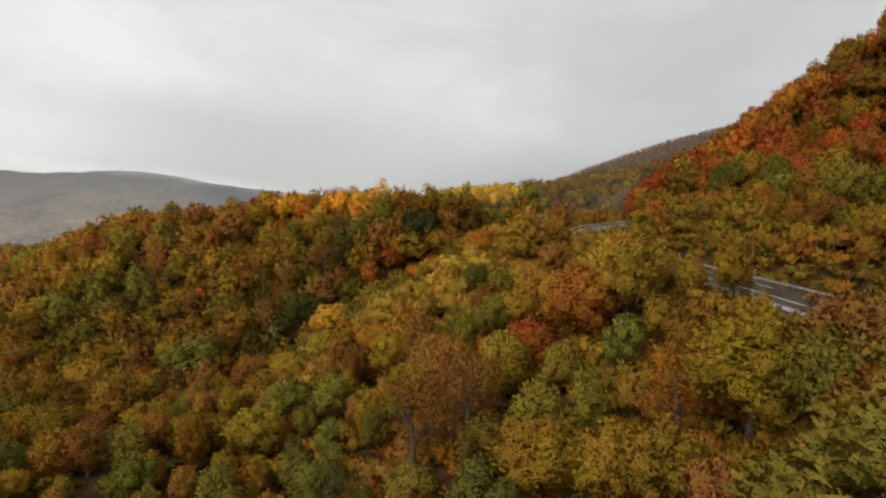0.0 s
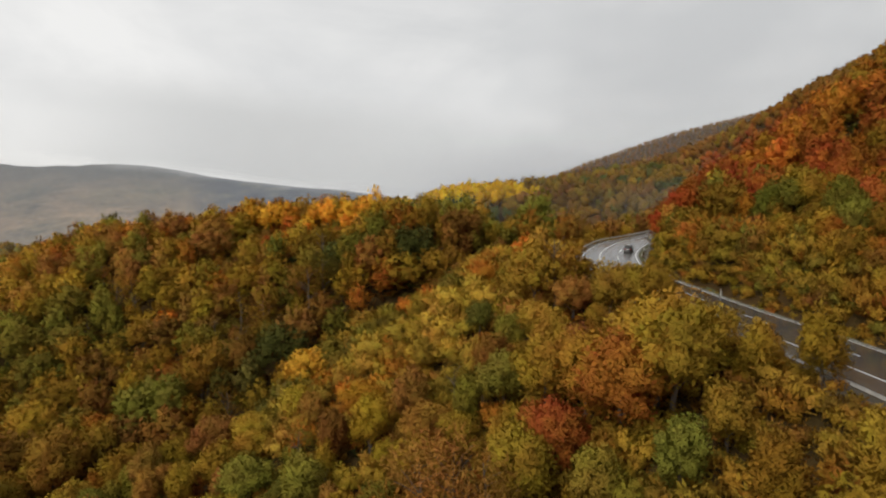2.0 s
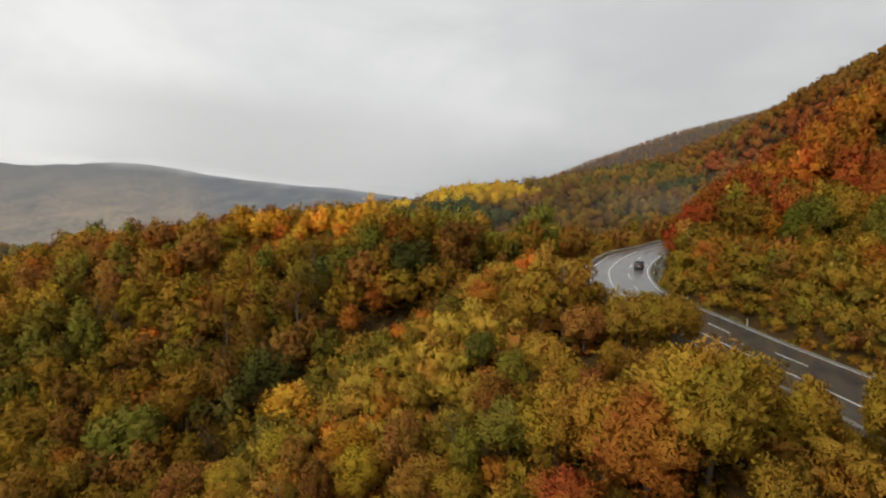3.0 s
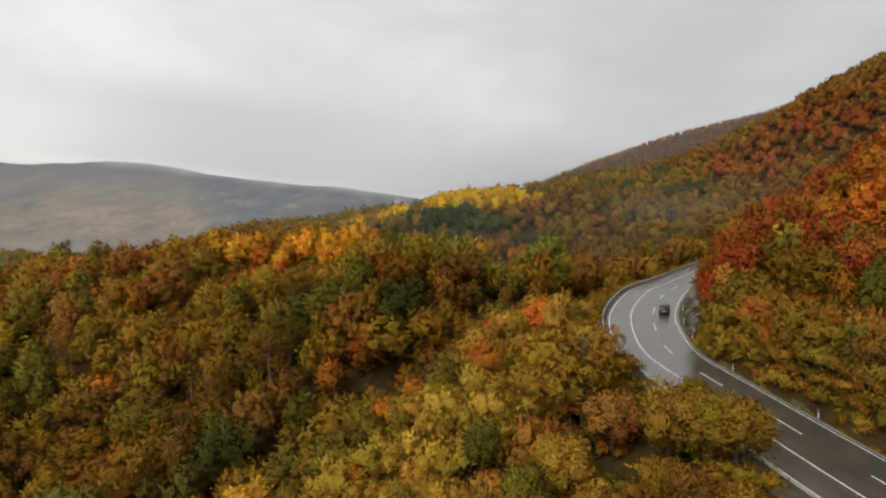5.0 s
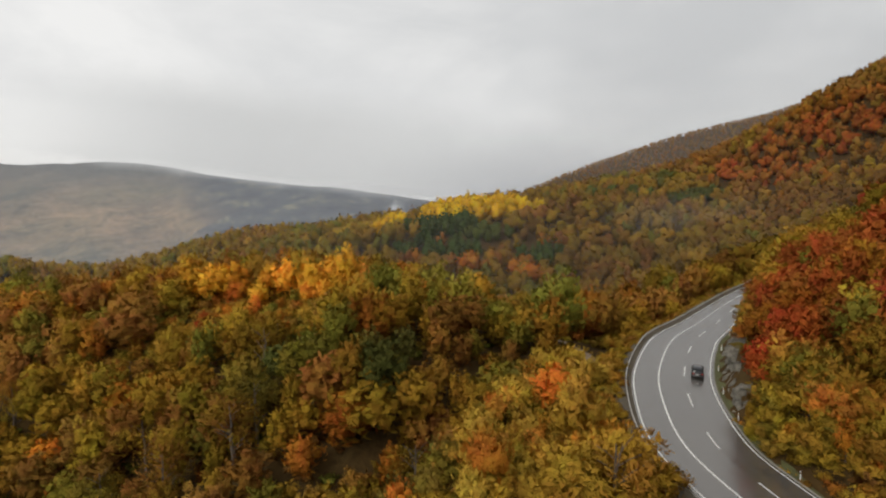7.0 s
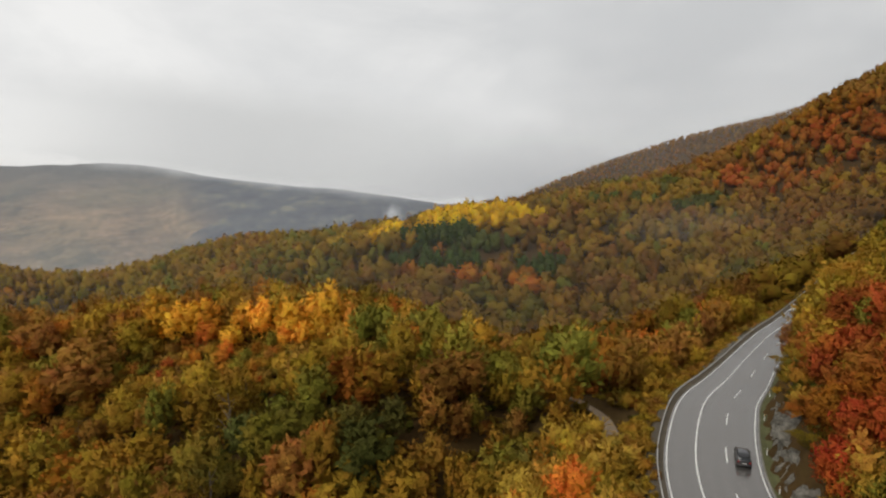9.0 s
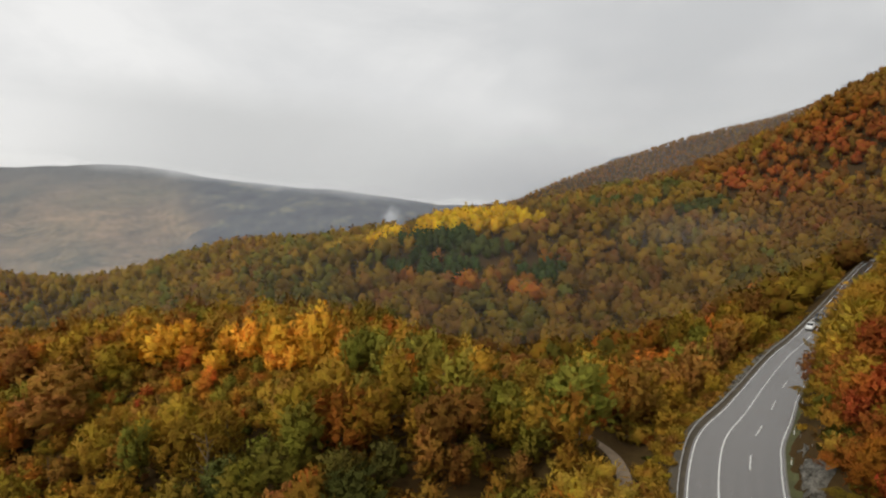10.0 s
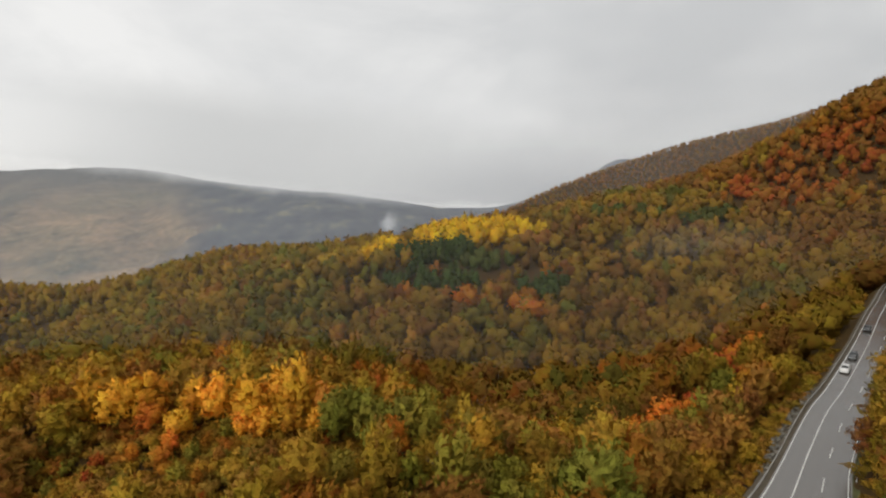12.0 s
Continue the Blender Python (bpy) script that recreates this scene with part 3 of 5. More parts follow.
def trunk_of(kind, r):
    """A tapered trunk with limbs that reach into the crown."""
    top = {"oak": 0.7, "beech": 0.8, "poplar": 0.92, "pine": 0.95, "shrub": 0.4, "bare": 0.88}[kind]
    thick = {"shrub": 0.03, "pine": 0.02, "poplar": 0.016}.get(kind, 0.024)
    lean = 0.03 * r.standard_normal(2)
    path = [(lean[0] * h + 0.01 * r.standard_normal(), lean[1] * h + 0.01 * r.standard_normal(), h * top - (0.06 if h == 0 else 0)) for h in (0, 0.25, 0.5, 0.75, 1)]
    vs, qs = tube(path, [thick * (1.25 - 1.1 * h) for h in (0, 0.25, 0.5, 0.75, 1)])
    V, Q, n = [vs], [qs], len(vs)
    for k in range(12 if kind == "bare" else 6):
        h = 0.3 + 0.6 * r.random()
        a = k * 2.4 + r.random()
        reach = (0.05 if kind == "poplar" else 0.19) * (1.2 - 0.5 * h)
        p = np.array([lean[0] * h, lean[1] * h, h * top])
        out = np.array([math.cos(a), math.sin(a), 0.9]) * reach
        v, q = tube([p, p + out * 0.55 + [0, 0, 0.01], p + out], [thick * 0.5 * (1.2 - h), thick * 0.32 * (1.2 - h), thick * 0.08], 4)
        V.append(v), Q.append(q + n)
        n += len(v)
    return np.concatenate(V), np.concatenate(Q)


KINDS = ("oak", "beech", "poplar", "pine", "shrub", "bare")
NAMES = {"oak": "oak_tree", "beech": "beech_tree", "poplar": "poplar_tree", "pine": "pine_tree", "shrub": "shrub", "bare": "bare_tree"}
SHAPES = {"oak": "round broadleaf tree", "beech": "tall broadleaf tree", "poplar": "slender upright poplar", "pine": "dark conifer",
          "shrub": "low spreading shrub", "bare": "thin half-bare tree"}
NEAR, MID, LOW = {}, {}, {}
for kind in KINDS:
    r = np.random.default_rng(11 + KINDS.index(kind))
    NEAR[kind] = [(leafy_mesh(kind + "_crown", crown_of(kind, r, "near"), LEAF), quad_mesh(kind + "_trunk", *trunk_of(kind, r), BARK)) for _ in range(4)]
    MID[kind] = [(leafy_mesh(kind + "_crown_light", crown_of(kind, r, "mid"), LEAF), NEAR[kind][i][1]) for i in range(4)]
    LOW[kind] = {level: [crown_of(kind, r, level) for _ in range(6)] for level in ("wood", "slope", "hill", "ridge")}


def place_words(kind, x, y, off):
    if kind == "pine":
        return "on the far hill"
    if off > RIGHT_EDGE:
        return "above the road"
    if off > LEFT_EDGE - 8:
        return "beside the guard rail"
    return "on the ravine slope" if y < 150 else "on the wooded spur"


def plant(kind, x, y, z, tall, colour, tint, off, near, wide=1.0):
    """One tree or shrub as a thing with trunk and crown."""
    ob = new(NAMES[kind])
    i = int(rng.integers(4))
    crown_mesh, trunk_mesh = (NEAR if near else MID)[kind][i]
    ob.matrix_basis = Matrix.LocRotScale((x, y, z), Euler((0, 0, 6.28 * rng.random())), (wide * tall * (0.9 + 0.25 * rng.random()), wide * tall * (0.9 + 0.25 * rng.random()), tall))
    for name, me in (("trunk", trunk_mesh), ("crown", crown_mesh)):
        p = new(name, me)
        p.parent = ob
        p.color = (*tint, 1)
    tagged(ob, f"{SHAPES[kind]} with {colour} autumn leaves {place_words(kind, x, y, off)}" if kind != "pine" else f"{SHAPES[kind]} with {colour} needles {place_words(kind, x, y, off)}",
           "shrub" if kind == "shrub" else "tree", group={"shrub": "shrubs of the hillside"}.get(kind, "trees of the hillside"))
    return ob


def pick(weights, u):
    names = list(weights)
    w = np.cumsum([weights[n] for n in names])
    return names[int(np.searchsorted(w, min(max(u, 0.0), 0.9999) * w[-1]))]


ZONES = {
    "ravine": {"rusty": 0.20, "brown": 0.20, "olive": 0.24, "yellow-green": 0.06, "green": 0.20, "deep green": 0.10},
    "ravine edge": {"brown": 0.20, "olive": 0.20, "green": 0.34, "deep green": 0.26},
    "spur": {"tawny": 0.24, "orange": 0.06, "straw": 0.36, "yellow-green": 0.22, "olive": 0.08, "green": 0.04},
    "near": {"olive": 0.24, "green": 0.22, "yellow-green": 0.16, "brown": 0.12, "rusty": 0.16, "deep green": 0.06, "tawny": 0.04},
    "crest": {"olive": 0.42, "brown": 0.15, "rusty": 0.08, "green": 0.21, "yellow-green": 0.13, "orange": 0.01},
    "bank": {"olive": 0.42, "yellow-green": 0.16, "green": 0.16, "rusty": 0.15, "brown": 0.10, "orange": 0.01},
    "upper": {"rusty": 0.33, "red": 0.20, "orange": 0.08, "olive": 0.23, "green": 0.06, "yellow-green": 0.10},
    "roadside": {"yellow-green": 0.28, "olive": 0.40, "rusty": 0.18, "brown": 0.14},
    "far": {"rusty": 0.14, "brown": 0.23, "olive": 0.33, "green": 0.20, "deep green": 0.10},
    "far slope": {"red": 0.10, "rusty": 0.26, "brown": 0.38, "olive": 0.22, "yellow-green": 0.04},
    "ridge": {"rusty": 0.30, "brown": 0.45, "olive": 0.25},
}
# trees that stand out: place, width of the group, how many, height, kind, colour
STANDS = [
    (-43, 181, 6, 3, 4.5, "oak", "orange"), (-55, 180, 6, 3, 4, "oak", "red"),
    (22, 520, 40, 30, 19, "beech", "yellow"), (30, 517, 46, 44, 17, "beech", "yellow"), (66, 515, 26, 20, 14, "beech", "yellow"), (5, 522, 12, 10, 18, "poplar", "yellow"),
    (-58, 502, 26, 26, 14, "oak", "yellow-green"), (-46, 498, 12, 9, 14, "beech", "yellow"), (-36, 522, 12, 9, 13, "oak", "yellow"), (-84, 490, 10, 7, 13, "oak", "yellow-green"),
    (2, 488, 28, 44, 15, "pine", "dark green"), (-2, 450, 32, 34, 14, "pine", "dark green"), (74, 440, 18, 18, 14, "pine", "dark green"), (40, 470, 18, 10, 13, "oak", "deep green"),
    (172, 583, 32, 24, 14, "oak", "deep green"), (236, 556, 26, 18, 14, "oak", "deep green"), (24, 349, 7, 5, 13, "oak", "deep green"), (-8, 181, 7, 7, 10, "oak", "green"), (52, 207, 8, 7, 9, "oak", "orange"), (62, 214, 7, 5, 9, "oak", "red"), (102, 258, 9, 8, 10, "oak", "orange"), (86, 247, 9, 6, 10, "oak", "red"),
    (46.5, 124, 5, 5, 7, "oak", "red"), (50, 130, 5, 4, 7, "oak", "rusty"), (57, 142, 5, 4, 7, "oak", "red"), (13, 124, 6, 4, 4.5, "oak", "tawny"),
]
HEROES = [  # x, y, top, height, kind, colour
    (-61, 192, 8.0, 11, "beech", "golden"), (-54.5, 190, 7.5, 10, "oak", "golden"), (-50, 192, 8.5, 12, "oak", "golden"), (-44.5, 195, 9.5, 12, "beech", "straw"), (-40, 190, 8.5, 11, "oak", "golden"), (-35.5, 188, 9.0, 12, "beech", "golden"),
    (-31, 190, 7.5, 12, "oak", "golden"), (-28.5, 186, 8.5, 11, "oak", "golden"), (-24.5, 189, 9.5, 13, "oak", "golden"), (-21, 186.5, 11.5, 14, "beech", "golden"), (-17.5, 189, 8.0, 13, "oak", "golden"), (-15.5, 186, 7.5, 11, "beech", "tawny"),
    (-47.5, 188, 4.0, 8, "oak", "orange"), (-41.5, 185.5, 3.5, 8, "oak", "golden"), (-29.5, 183.5, 4.0, 8, "oak", "golden"), (-25.5, 182.5, 4.5, 9, "oak", "golden"), (-21.0, 182.0, 5.5, 10, "oak", "golden"), (-16.5, 182.5, 4.5, 9, "oak", "golden"),
    (24, 157, 9.5, 15, "oak", "green"), (33.5, 182.5, 4.5, 13, "oak", "yellow-green"), (21, 176, 4.0, 10, "oak", "olive"), (-6, 176, 4.8, 10, "oak", "green"), (-4.3, 170, 3.0, 8, "oak", "red"), (42, 182, -6.5, 7, "oak", "olive"),
    (-26.5, 150, -3.0, 12, "oak", "deep green"), (-21, 152, -3.0, 11, "oak", "green"), (-57, 146, -14.0, 10, "beech", "yellow-green"), (-68, 150.5, -19.5, 10, "oak", "orange"), (-48.6, 167.5, -3.5, 10, "oak", "yellow-green"),
    (-13, 145.5, -2.0, 9, "oak", "rusty"), (-5, 143.5, -4.2, 8, "beech", "green"), (-17.5, 131, -10.5, 8, "oak", "rusty"),
    (18.9, 104, 2.3, 10, "bare", "olive"), (20.5, 107, 0.5, 8, "oak", "olive"), (15.5, 104.5, 0, 9, "oak", "olive"), (28.4, 87.5, -1.6, 7, "oak", "olive"), (24, 92.2, -2.2, 9, "beech", "yellow-green"), (26.6, 89.5, -1.9, 8, "oak", "straw"), (31, 89, -4.8, 5, "beech", "yellow-green"), (33, 62, -3.8, 9, "beech", "yellow-green"), (14, 92, -7.5, 7, "oak", "olive"), (20, 97, -4.5, 7, "oak", "brown"), (21.3, 68, -2.6, 8, "oak", "yellow-green"), (15.5, 72, -6.0, 6, "oak", "olive"),
    (18, 130.5, 1.2, 6, "oak", "orange"), (69.5, 172, 6.5, 7, "beech", "maroon"), (7.6, 114, -3.0, 6, "shrub", "orange"), (-5.8, 110, -13.0, 5, "shrub", "orange"), (-2.4, 93, -14.0, 8, "beech", "straw"),
    (1, 61, -14, 9, "bare", "brown"), (-3, 58, -16.5, 8, "bare", "rusty"), (4, 60, -14.5, 8, "bare", "brown"), (-1, 63, -14.5, 8, "bare", "brown"), (3, 57, -16, 7, "bare", "brown"),
    (7, 62, -13.5, 8, "beech", "yellow-green"), (11, 66, -12.5, 6, "oak", "red"), (17, 66, -6, 9, "oak", "rusty"),
    (22, 66, -3, 9, "oak", "yellow-green"), (19, 57, -10.5, 8, "beech", "green"), (24, 60, -9, 8, "beech", "yellow-green"), (19, 44, -10.8, 7.5, "bare", "orange"), 
    (29, 50, -7.5, 6, "beech", "yellow-green"), (28, 95.5, -3.6, 7, "oak", "olive"), (24.5, 107, -4.5, 6, "oak", "olive"), 
    (27.5, 71, -4, 8, "oak", "yellow-green"), (30, 66, -5.5, 8, "beech", "yellow-green"), (19, 120, 2, 9, "beech", "olive"), (6, 98, -8.5, 8, "oak", "green"),
    (-35, 108, -32, 9, "oak", "orange"), (-40, 104, -36, 6, "oak", "red"), (-21, 100, -26, 8, "beech", "golden"), (12, 75, -8, 7, "oak", "olive"), (26, 74, -5, 7, "oak", "olive"),
    (-5, 110, -13, 4, "shrub", "orange"), (-2, 113, -12, 4, "shrub", "orange"), (6, 126, -8, 4, "shrub", "orange"), (-8, 101, -15, 4, "shrub", "orange"), (47, 98, 1, 6, "oak", "green"), (45, 108, 2, 5.5, "beech", "yellow-green"),
]


TRACK = smooth_path(np.array([(24, 168, 0), (28.8, 163.7, 0), (30.6, 160.5, 0), (30.3, 155.5, 0), (29.2, 150, 0), (26, 143, 0)], float), 1.0)
ROCK_FROM, ROCK_TO = float(road_frame(37.5, 124)[2][0]), float(road_frame(56, 160)[2][0])


def on_track(x, y, clear=1.9):
    return 15 < x < 40 and 130 < y < 180 and float(np.min((TRACK[:, 0] - x) ** 2 + (TRACK[:, 1] - y) ** 2)) < clear ** 2


# stretches of wood where one colour prevails: place, half width, half depth, colour, share
STRETCHES = [
    (-200, 480, 190, 180, "olive", 0.45), (-150, 430, 120, 90, "green", 0.35), (49, 146, 5, 10, "yellow-green", 0.75), (58, 159, 6, 9, "yellow-green", 0.75), (72, 173, 9, 13, "yellow-green", 0.7), (41, 128, 3, 6, "yellow-green", 0.7),
    (340, 572, 75, 60, "red", 0.85), (288, 612, 45, 16, "yellow-green", 0.6), (311, 498, 22, 50, "yellow-green", 0.5), (-118, 410, 28, 26, "green", 0.5), (-73, 324, 15, 20, "deep green", 0.6),
    (-25, 345, 32, 36, "tawny", 0.2), (104, 322, 30, 22, "rusty", 0.65), (156, 347, 20, 14, "orange", 0.65), (92, 228, 28, 20, "yellow-green", 0.5), (40, 222, 14, 12, "green", 0.5),
    (50, 424, 34, 14, "orange", 0.35), (-308, 600, 90, 50, "olive", 0.6), (-22, 148, 11, 6, "green", 0.85), (-5, 144, 5, 5, "deep green", 0.8), (-66, 148, 12, 5, "orange", 0.4), (-38, 139, 9, 5, "brown", 0.6),
    (-16, 131, 6, 4, "brown", 0.6), (18, 163, 12, 5, "green", 0.6), (-9, 154, 8, 4, "rusty", 0.7), (-50, 157, 12, 5, "rusty", 0.6), (-37, 121, 7, 6, "deep green", 0.7), (-56, 118, 9, 7, "green", 0.6),
    (-92, 148, 14, 12, "green", 0.6), (52, 128, 7, 9, "red", 0.8), (58, 136, 10, 9, "red", 0.8), (72, 148, 13, 16, "red", 0.75), (70, 124, 10, 8, "orange", 0.5), (46, 107, 5, 5, "orange", 0.5), (43, 116, 5, 7, "yellow-green", 0.4),
    (38, 94, 6, 9, "olive", 0.6), (90, 202, 12, 22, "yellow-green", 0.75), (132, 246, 24, 24, "yellow-green", 0.7), (230, 370, 30, 40, "olive", 0.6), (60, 110, 9, 14, "red", 0.4), (2, 126, 10, 4, "orange", 0.3), (15, 98, 7, 13, "brown", 0.6), (11, 84, 6, 7, "brown", 0.4),
]


def prevailing(x, y):
    for sx, sy, wide, deep, colour, share in STRETCHES:
        if ((x - sx) / wide) ** 2 + ((y - sy) / deep) ** 2 < 1 and rng.random() < share:
            return colour
    return None


def stand_tone(x, y, off, kind, colour, single):
    """How pale or deep a stand's leaves are: its light put into the colour."""
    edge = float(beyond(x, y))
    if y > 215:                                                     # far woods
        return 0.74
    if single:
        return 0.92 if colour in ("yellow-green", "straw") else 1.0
    if off < LEFT_EDGE - 14 and 2 < edge < 66 and y < 160:          # ravine trees, toned down
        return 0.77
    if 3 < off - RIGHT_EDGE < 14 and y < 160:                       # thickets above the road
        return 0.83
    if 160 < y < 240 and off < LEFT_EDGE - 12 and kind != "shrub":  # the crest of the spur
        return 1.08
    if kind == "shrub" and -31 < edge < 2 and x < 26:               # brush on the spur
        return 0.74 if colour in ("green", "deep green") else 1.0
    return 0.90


def grow():
    spots = []      # x, y, top or None, height, kind, colour
    for x, y, top, tall, kind, colour in HEROES:
        spots.append((x, y, top, tall, kind, colour))
    for x, y, wide, count, tall, kind, colour in STANDS:
        for k in range(count):
            a, d = 2.4 * k + rng.random(), wide * math.sqrt((k + 0.5) / count)
            spots.append((x + d * math.cos(a), y + 0.45 * d * math.sin(a), None, tall * (0.85 + 0.3 * rng.random()), kind, colour))
    stood = len(spots)
    taken = np.array([(s[0], s[1]) for s in spots])
    for y0, y1, gap in ((-30, 16, 5.4), (16, 215, 4.9), (215, 300, 7.2), (300, 430, 9.2), (430, 720, 11.2), (720, 1180, 8.6)):
        for yy in np.arange(y0, y1, gap):
            half = max(22 + 0.87 * yy, 62)
            xs = np.arange(max(-half, -0.5 * half if yy > 900 else -half), min(half, 720), gap)  if yy < 720 else np.arange(max(-0.45 * half, -380), min(half, 700), gap)
            xs = xs + gap * 0.5 * (int(yy / gap) % 2)
            px, py = xs + gap * 0.42 * rng.uniform(-1, 1, len(xs)), yy + gap * 0.42 * rng.uniform(-1, 1, len(xs))
            off, zr, along = road_frame(px, py) if yy < 480 else (np.full(len(xs), -999.0),) * 3
            for x, y, o in zip(px, py, off):
                if LEFT_EDGE - 5.0 < o < RIGHT_EDGE + 5.0:
                    continue
                if np.min((taken[:, 0] - x) ** 2 + (taken[:, 1] - y) ** 2) < (0.62 * gap + (2.2 if y < 125 else 0)) ** 2:
                    continue
                if on_track(x, y) or (20 < x < 35 and 136 < y < 172 and on_track(x, y, 5.0)) or (56 < x < 74 and 66 < y < 92 and rng.random() < 0.55):
                    continue
                if RIGHT_EDGE < o < RIGHT_EDGE + 48 and 40 < y < 215:
                    continue
                b = float(beyond(x, y))
                if -30 < b < 1 and -50 < x < 20 and y > 92 and rng.random() < 0.95:
                    continue
                u, v = rng.random(), rng.random()
                patch = 0.5 + 0.5 * float(wavy(np.float64(x), np.float64(y), 6.0, 9))
                u = (0.5 * u + 0.5 * (0.5 + 0.5 * float(wavy(np.float64(x), np.float64(y), 9.0, 5)))) % 1.0 if y < 215 else 0.4 * u + 0.6 * (0.5 + 0.5 * float(wavy(np.float64(x), np.float64(y), 19.0, 4)))
                kind = "oak" if v < (0.38 if y < 215 else 0.3) else "beech" if v < 0.95 else "bare"
                tall = rng.uniform(6.0, 12.5) if y < 215 else rng.uniform(9.5, 15.5) if y < 300 else rng.uniform(12.5, 19.0)
                if o > RIGHT_EDGE:
                    d = o - RIGHT_EDGE
                    zone = "bank" if d < 13 + 4 * patch else "upper"
                    if y < 220:
                        tall = rng.uniform(4.5, 7.5)
                    if y > 260 and d > 30:
                        zone = "far slope"
                elif o > LEFT_EDGE - 9 and y < 300:
                    zone = "roadside"
                    kind, tall = ("shrub", rng.uniform(2.2, 3.4)) if v < 0.5 else ("oak", rng.uniform(3.5, 6.0))
                elif y < 300:
                    zone = "near" if (b < 0 and -50 < x < 24 and 70 < y) else "ravine edge" if b < 12 and x < 14 else "ravine" if y < 165 else "crest"
                    if zone == "near":
                        tall = rng.uniform(4.5, 8)
                    elif b < 9 and x < 20:
                        tall *= 0.65
                    elif -66 < x < -6 and 166 < y < 187:     # low growth before the golden grove
                        tall *= 0.42
                else:
                    zone = "far" if x < 190 + 0.1 * y else "far slope"
                    if y > 720:
                        zone, tall = "ridge", rng.uniform(8.0, 10.5)
                spots.append((x, y, None, tall, kind, prevailing(x, y) or pick(ZONES[zone], u)))
    # the close growth of the bank above the road
    for yy in np.arange(40, 215, 3.2):
        xx = np.arange(24, 190, 3.2)
        px, py = xx + rng.uniform(-1.5, 1.5, len(xx)), yy + rng.uniform(-1.5, 1.5, len(xx))
        for x, y, o in zip(px, py, road_frame(px, py)[0]):
            d = o - RIGHT_EDGE
            if not 3.4 < d < 48 or (d < 5.6 and 121 < y < 161) or (56 < x < 72 and 68 < y < 90 and rng.random() < 0.85) or np.min((taken[:, 0] - x) ** 2 + (taken[:, 1] - y) ** 2) < 3.5 or rng.random() < 0.05:
                continue
            patch = 0.5 + 0.5 * float(wavy(np.float64(x), np.float64(y), 6.0, 9))
            colour = prevailing(x, y) or pick(ZONES["bank" if d < 13 + 6 * patch else "upper"], (0.6 * rng.random() + 0.4 * patch) % 1.0)
            kind = "beech" if rng.random() < 0.75 else "oak" if rng.random() < 0.8 else "shrub"
            spots.append((x, y, None, rng.uniform(4.5, 8.5) * (0.6 if kind == "shrub" else 1.0) * (0.62 if d < 8 else 1.0), kind, colour))
    # low dense scrub on the near spur
    for yy in np.arange(74, 152, 2.2):
        xx = np.arange(-48, 28, 2.2)
        px, py = xx + rng.uniform(-1.0, 1.0, len(xx)), yy + rng.uniform(-1.0, 1.0, len(xx))
        for x, y, o in zip(px, py, road_frame(px, py)[0]):
            b = float(beyond(x, y)) + 0.8 * math.sin(x / 5)
            if not -30 < b < 1.5 or y < 86 or o > LEFT_EDGE - 5.5 or on_track(x, y, 2.8) or np.min((taken[:, 0] - x) ** 2 + (taken[:, 1] - y) ** 2) < 2.5 or rng.random() < 0.08:
                continue
            u = (0.5 * rng.random() + 0.5 * (0.5 + 0.5 * float(wavy(np.float64(x), np.float64(y), 6.0, 2)))) % 1
            # green fringe at the edge, the spur's shaded side put into its colour
            colour = pick({"green": 0.65, "deep green": 0.15, "olive": 0.2} if b > -4.0 and x < 4 else ZONES["spur"], u)
            if b <= -4.0 or x > 4:
                colour = prevailing(x, y) or colour
            spots.append((x, y, None, rng.uniform(2.2, 4.2) * (1.25 if x > 12 else 1.0), "shrub", colour))
    # dark green growth where the spur falls into the ravine, shadow put into its colour
    for yy in np.arange(78, 150, 2.6):
        xx = np.arange(-60, 16, 2.6)
        px, py = xx + rng.uniform(-1.2, 1.2, len(xx)), yy + rng.uniform(-1.2, 1.2, len(xx))
        for x, y, o in zip(px, py, road_frame(px, py)[0]):
            if 0.5 < float(beyond(x, y)) < 17 and o < LEFT_EDGE - 6 and not on_track(x, y, 2.8):
                spots.append((x, y, None, rng.uniform(2.0, 4.2), "shrub", pick({"green": 0.35, "deep green": 0.3, "brown": 0.2, "olive": 0.15}, rng.random())))
    # scrub before the golden grove
    for yy in np.arange(167, 197, 2.4):
        xx = np.arange(-68, -4, 2.5)
        for x, y in zip(xx + rng.uniform(-1.1, 1.1, len(xx)), yy + rng.uniform(-1.1, 1.1, len(xx))):
            spots.append((x, y, None, rng.uniform(1.6, 3.4), "shrub", pick({"olive": 0.35, "tawny": 0.15, "rusty": 0.2, "green": 0.15, "brown": 0.15}, rng.random())))
    # twiggy growth below the near trees
    for yy in np.arange(22, 92, 2.8):
        xx = np.arange(-30, 46, 2.8)
        px, py = xx + rng.uniform(-1.0, 1.0, len(xx)), yy + rng.uniform(-1.0, 1.0, len(xx))
        for x, y, o in zip(px, py, road_frame(px, py)[0]):
            if o > LEFT_EDGE - 5.5 or abs(x - 3) > 10 + 0.84 * y or np.min((taken[:, 0] - x) ** 2 + (taken[:, 1] - y) ** 2) < 1.0:
                continue
            u = (0.5 * rng.random() + 0.5 * (0.5 + 0.5 * float(wavy(np.float64(x), np.float64(y), 5.0, 6)))) % 1
            spots.append((x, y, None, rng.uniform(1.5, 3.4), "shrub", pick({"brown": 0.32, "rusty": 0.16, "olive": 0.24, "yellow-green": 0.16, "green": 0.12}, u)))
    # thickets along both sides of the road
    k = np.arange(int(60 / 1.5), len(LINE) - 30)
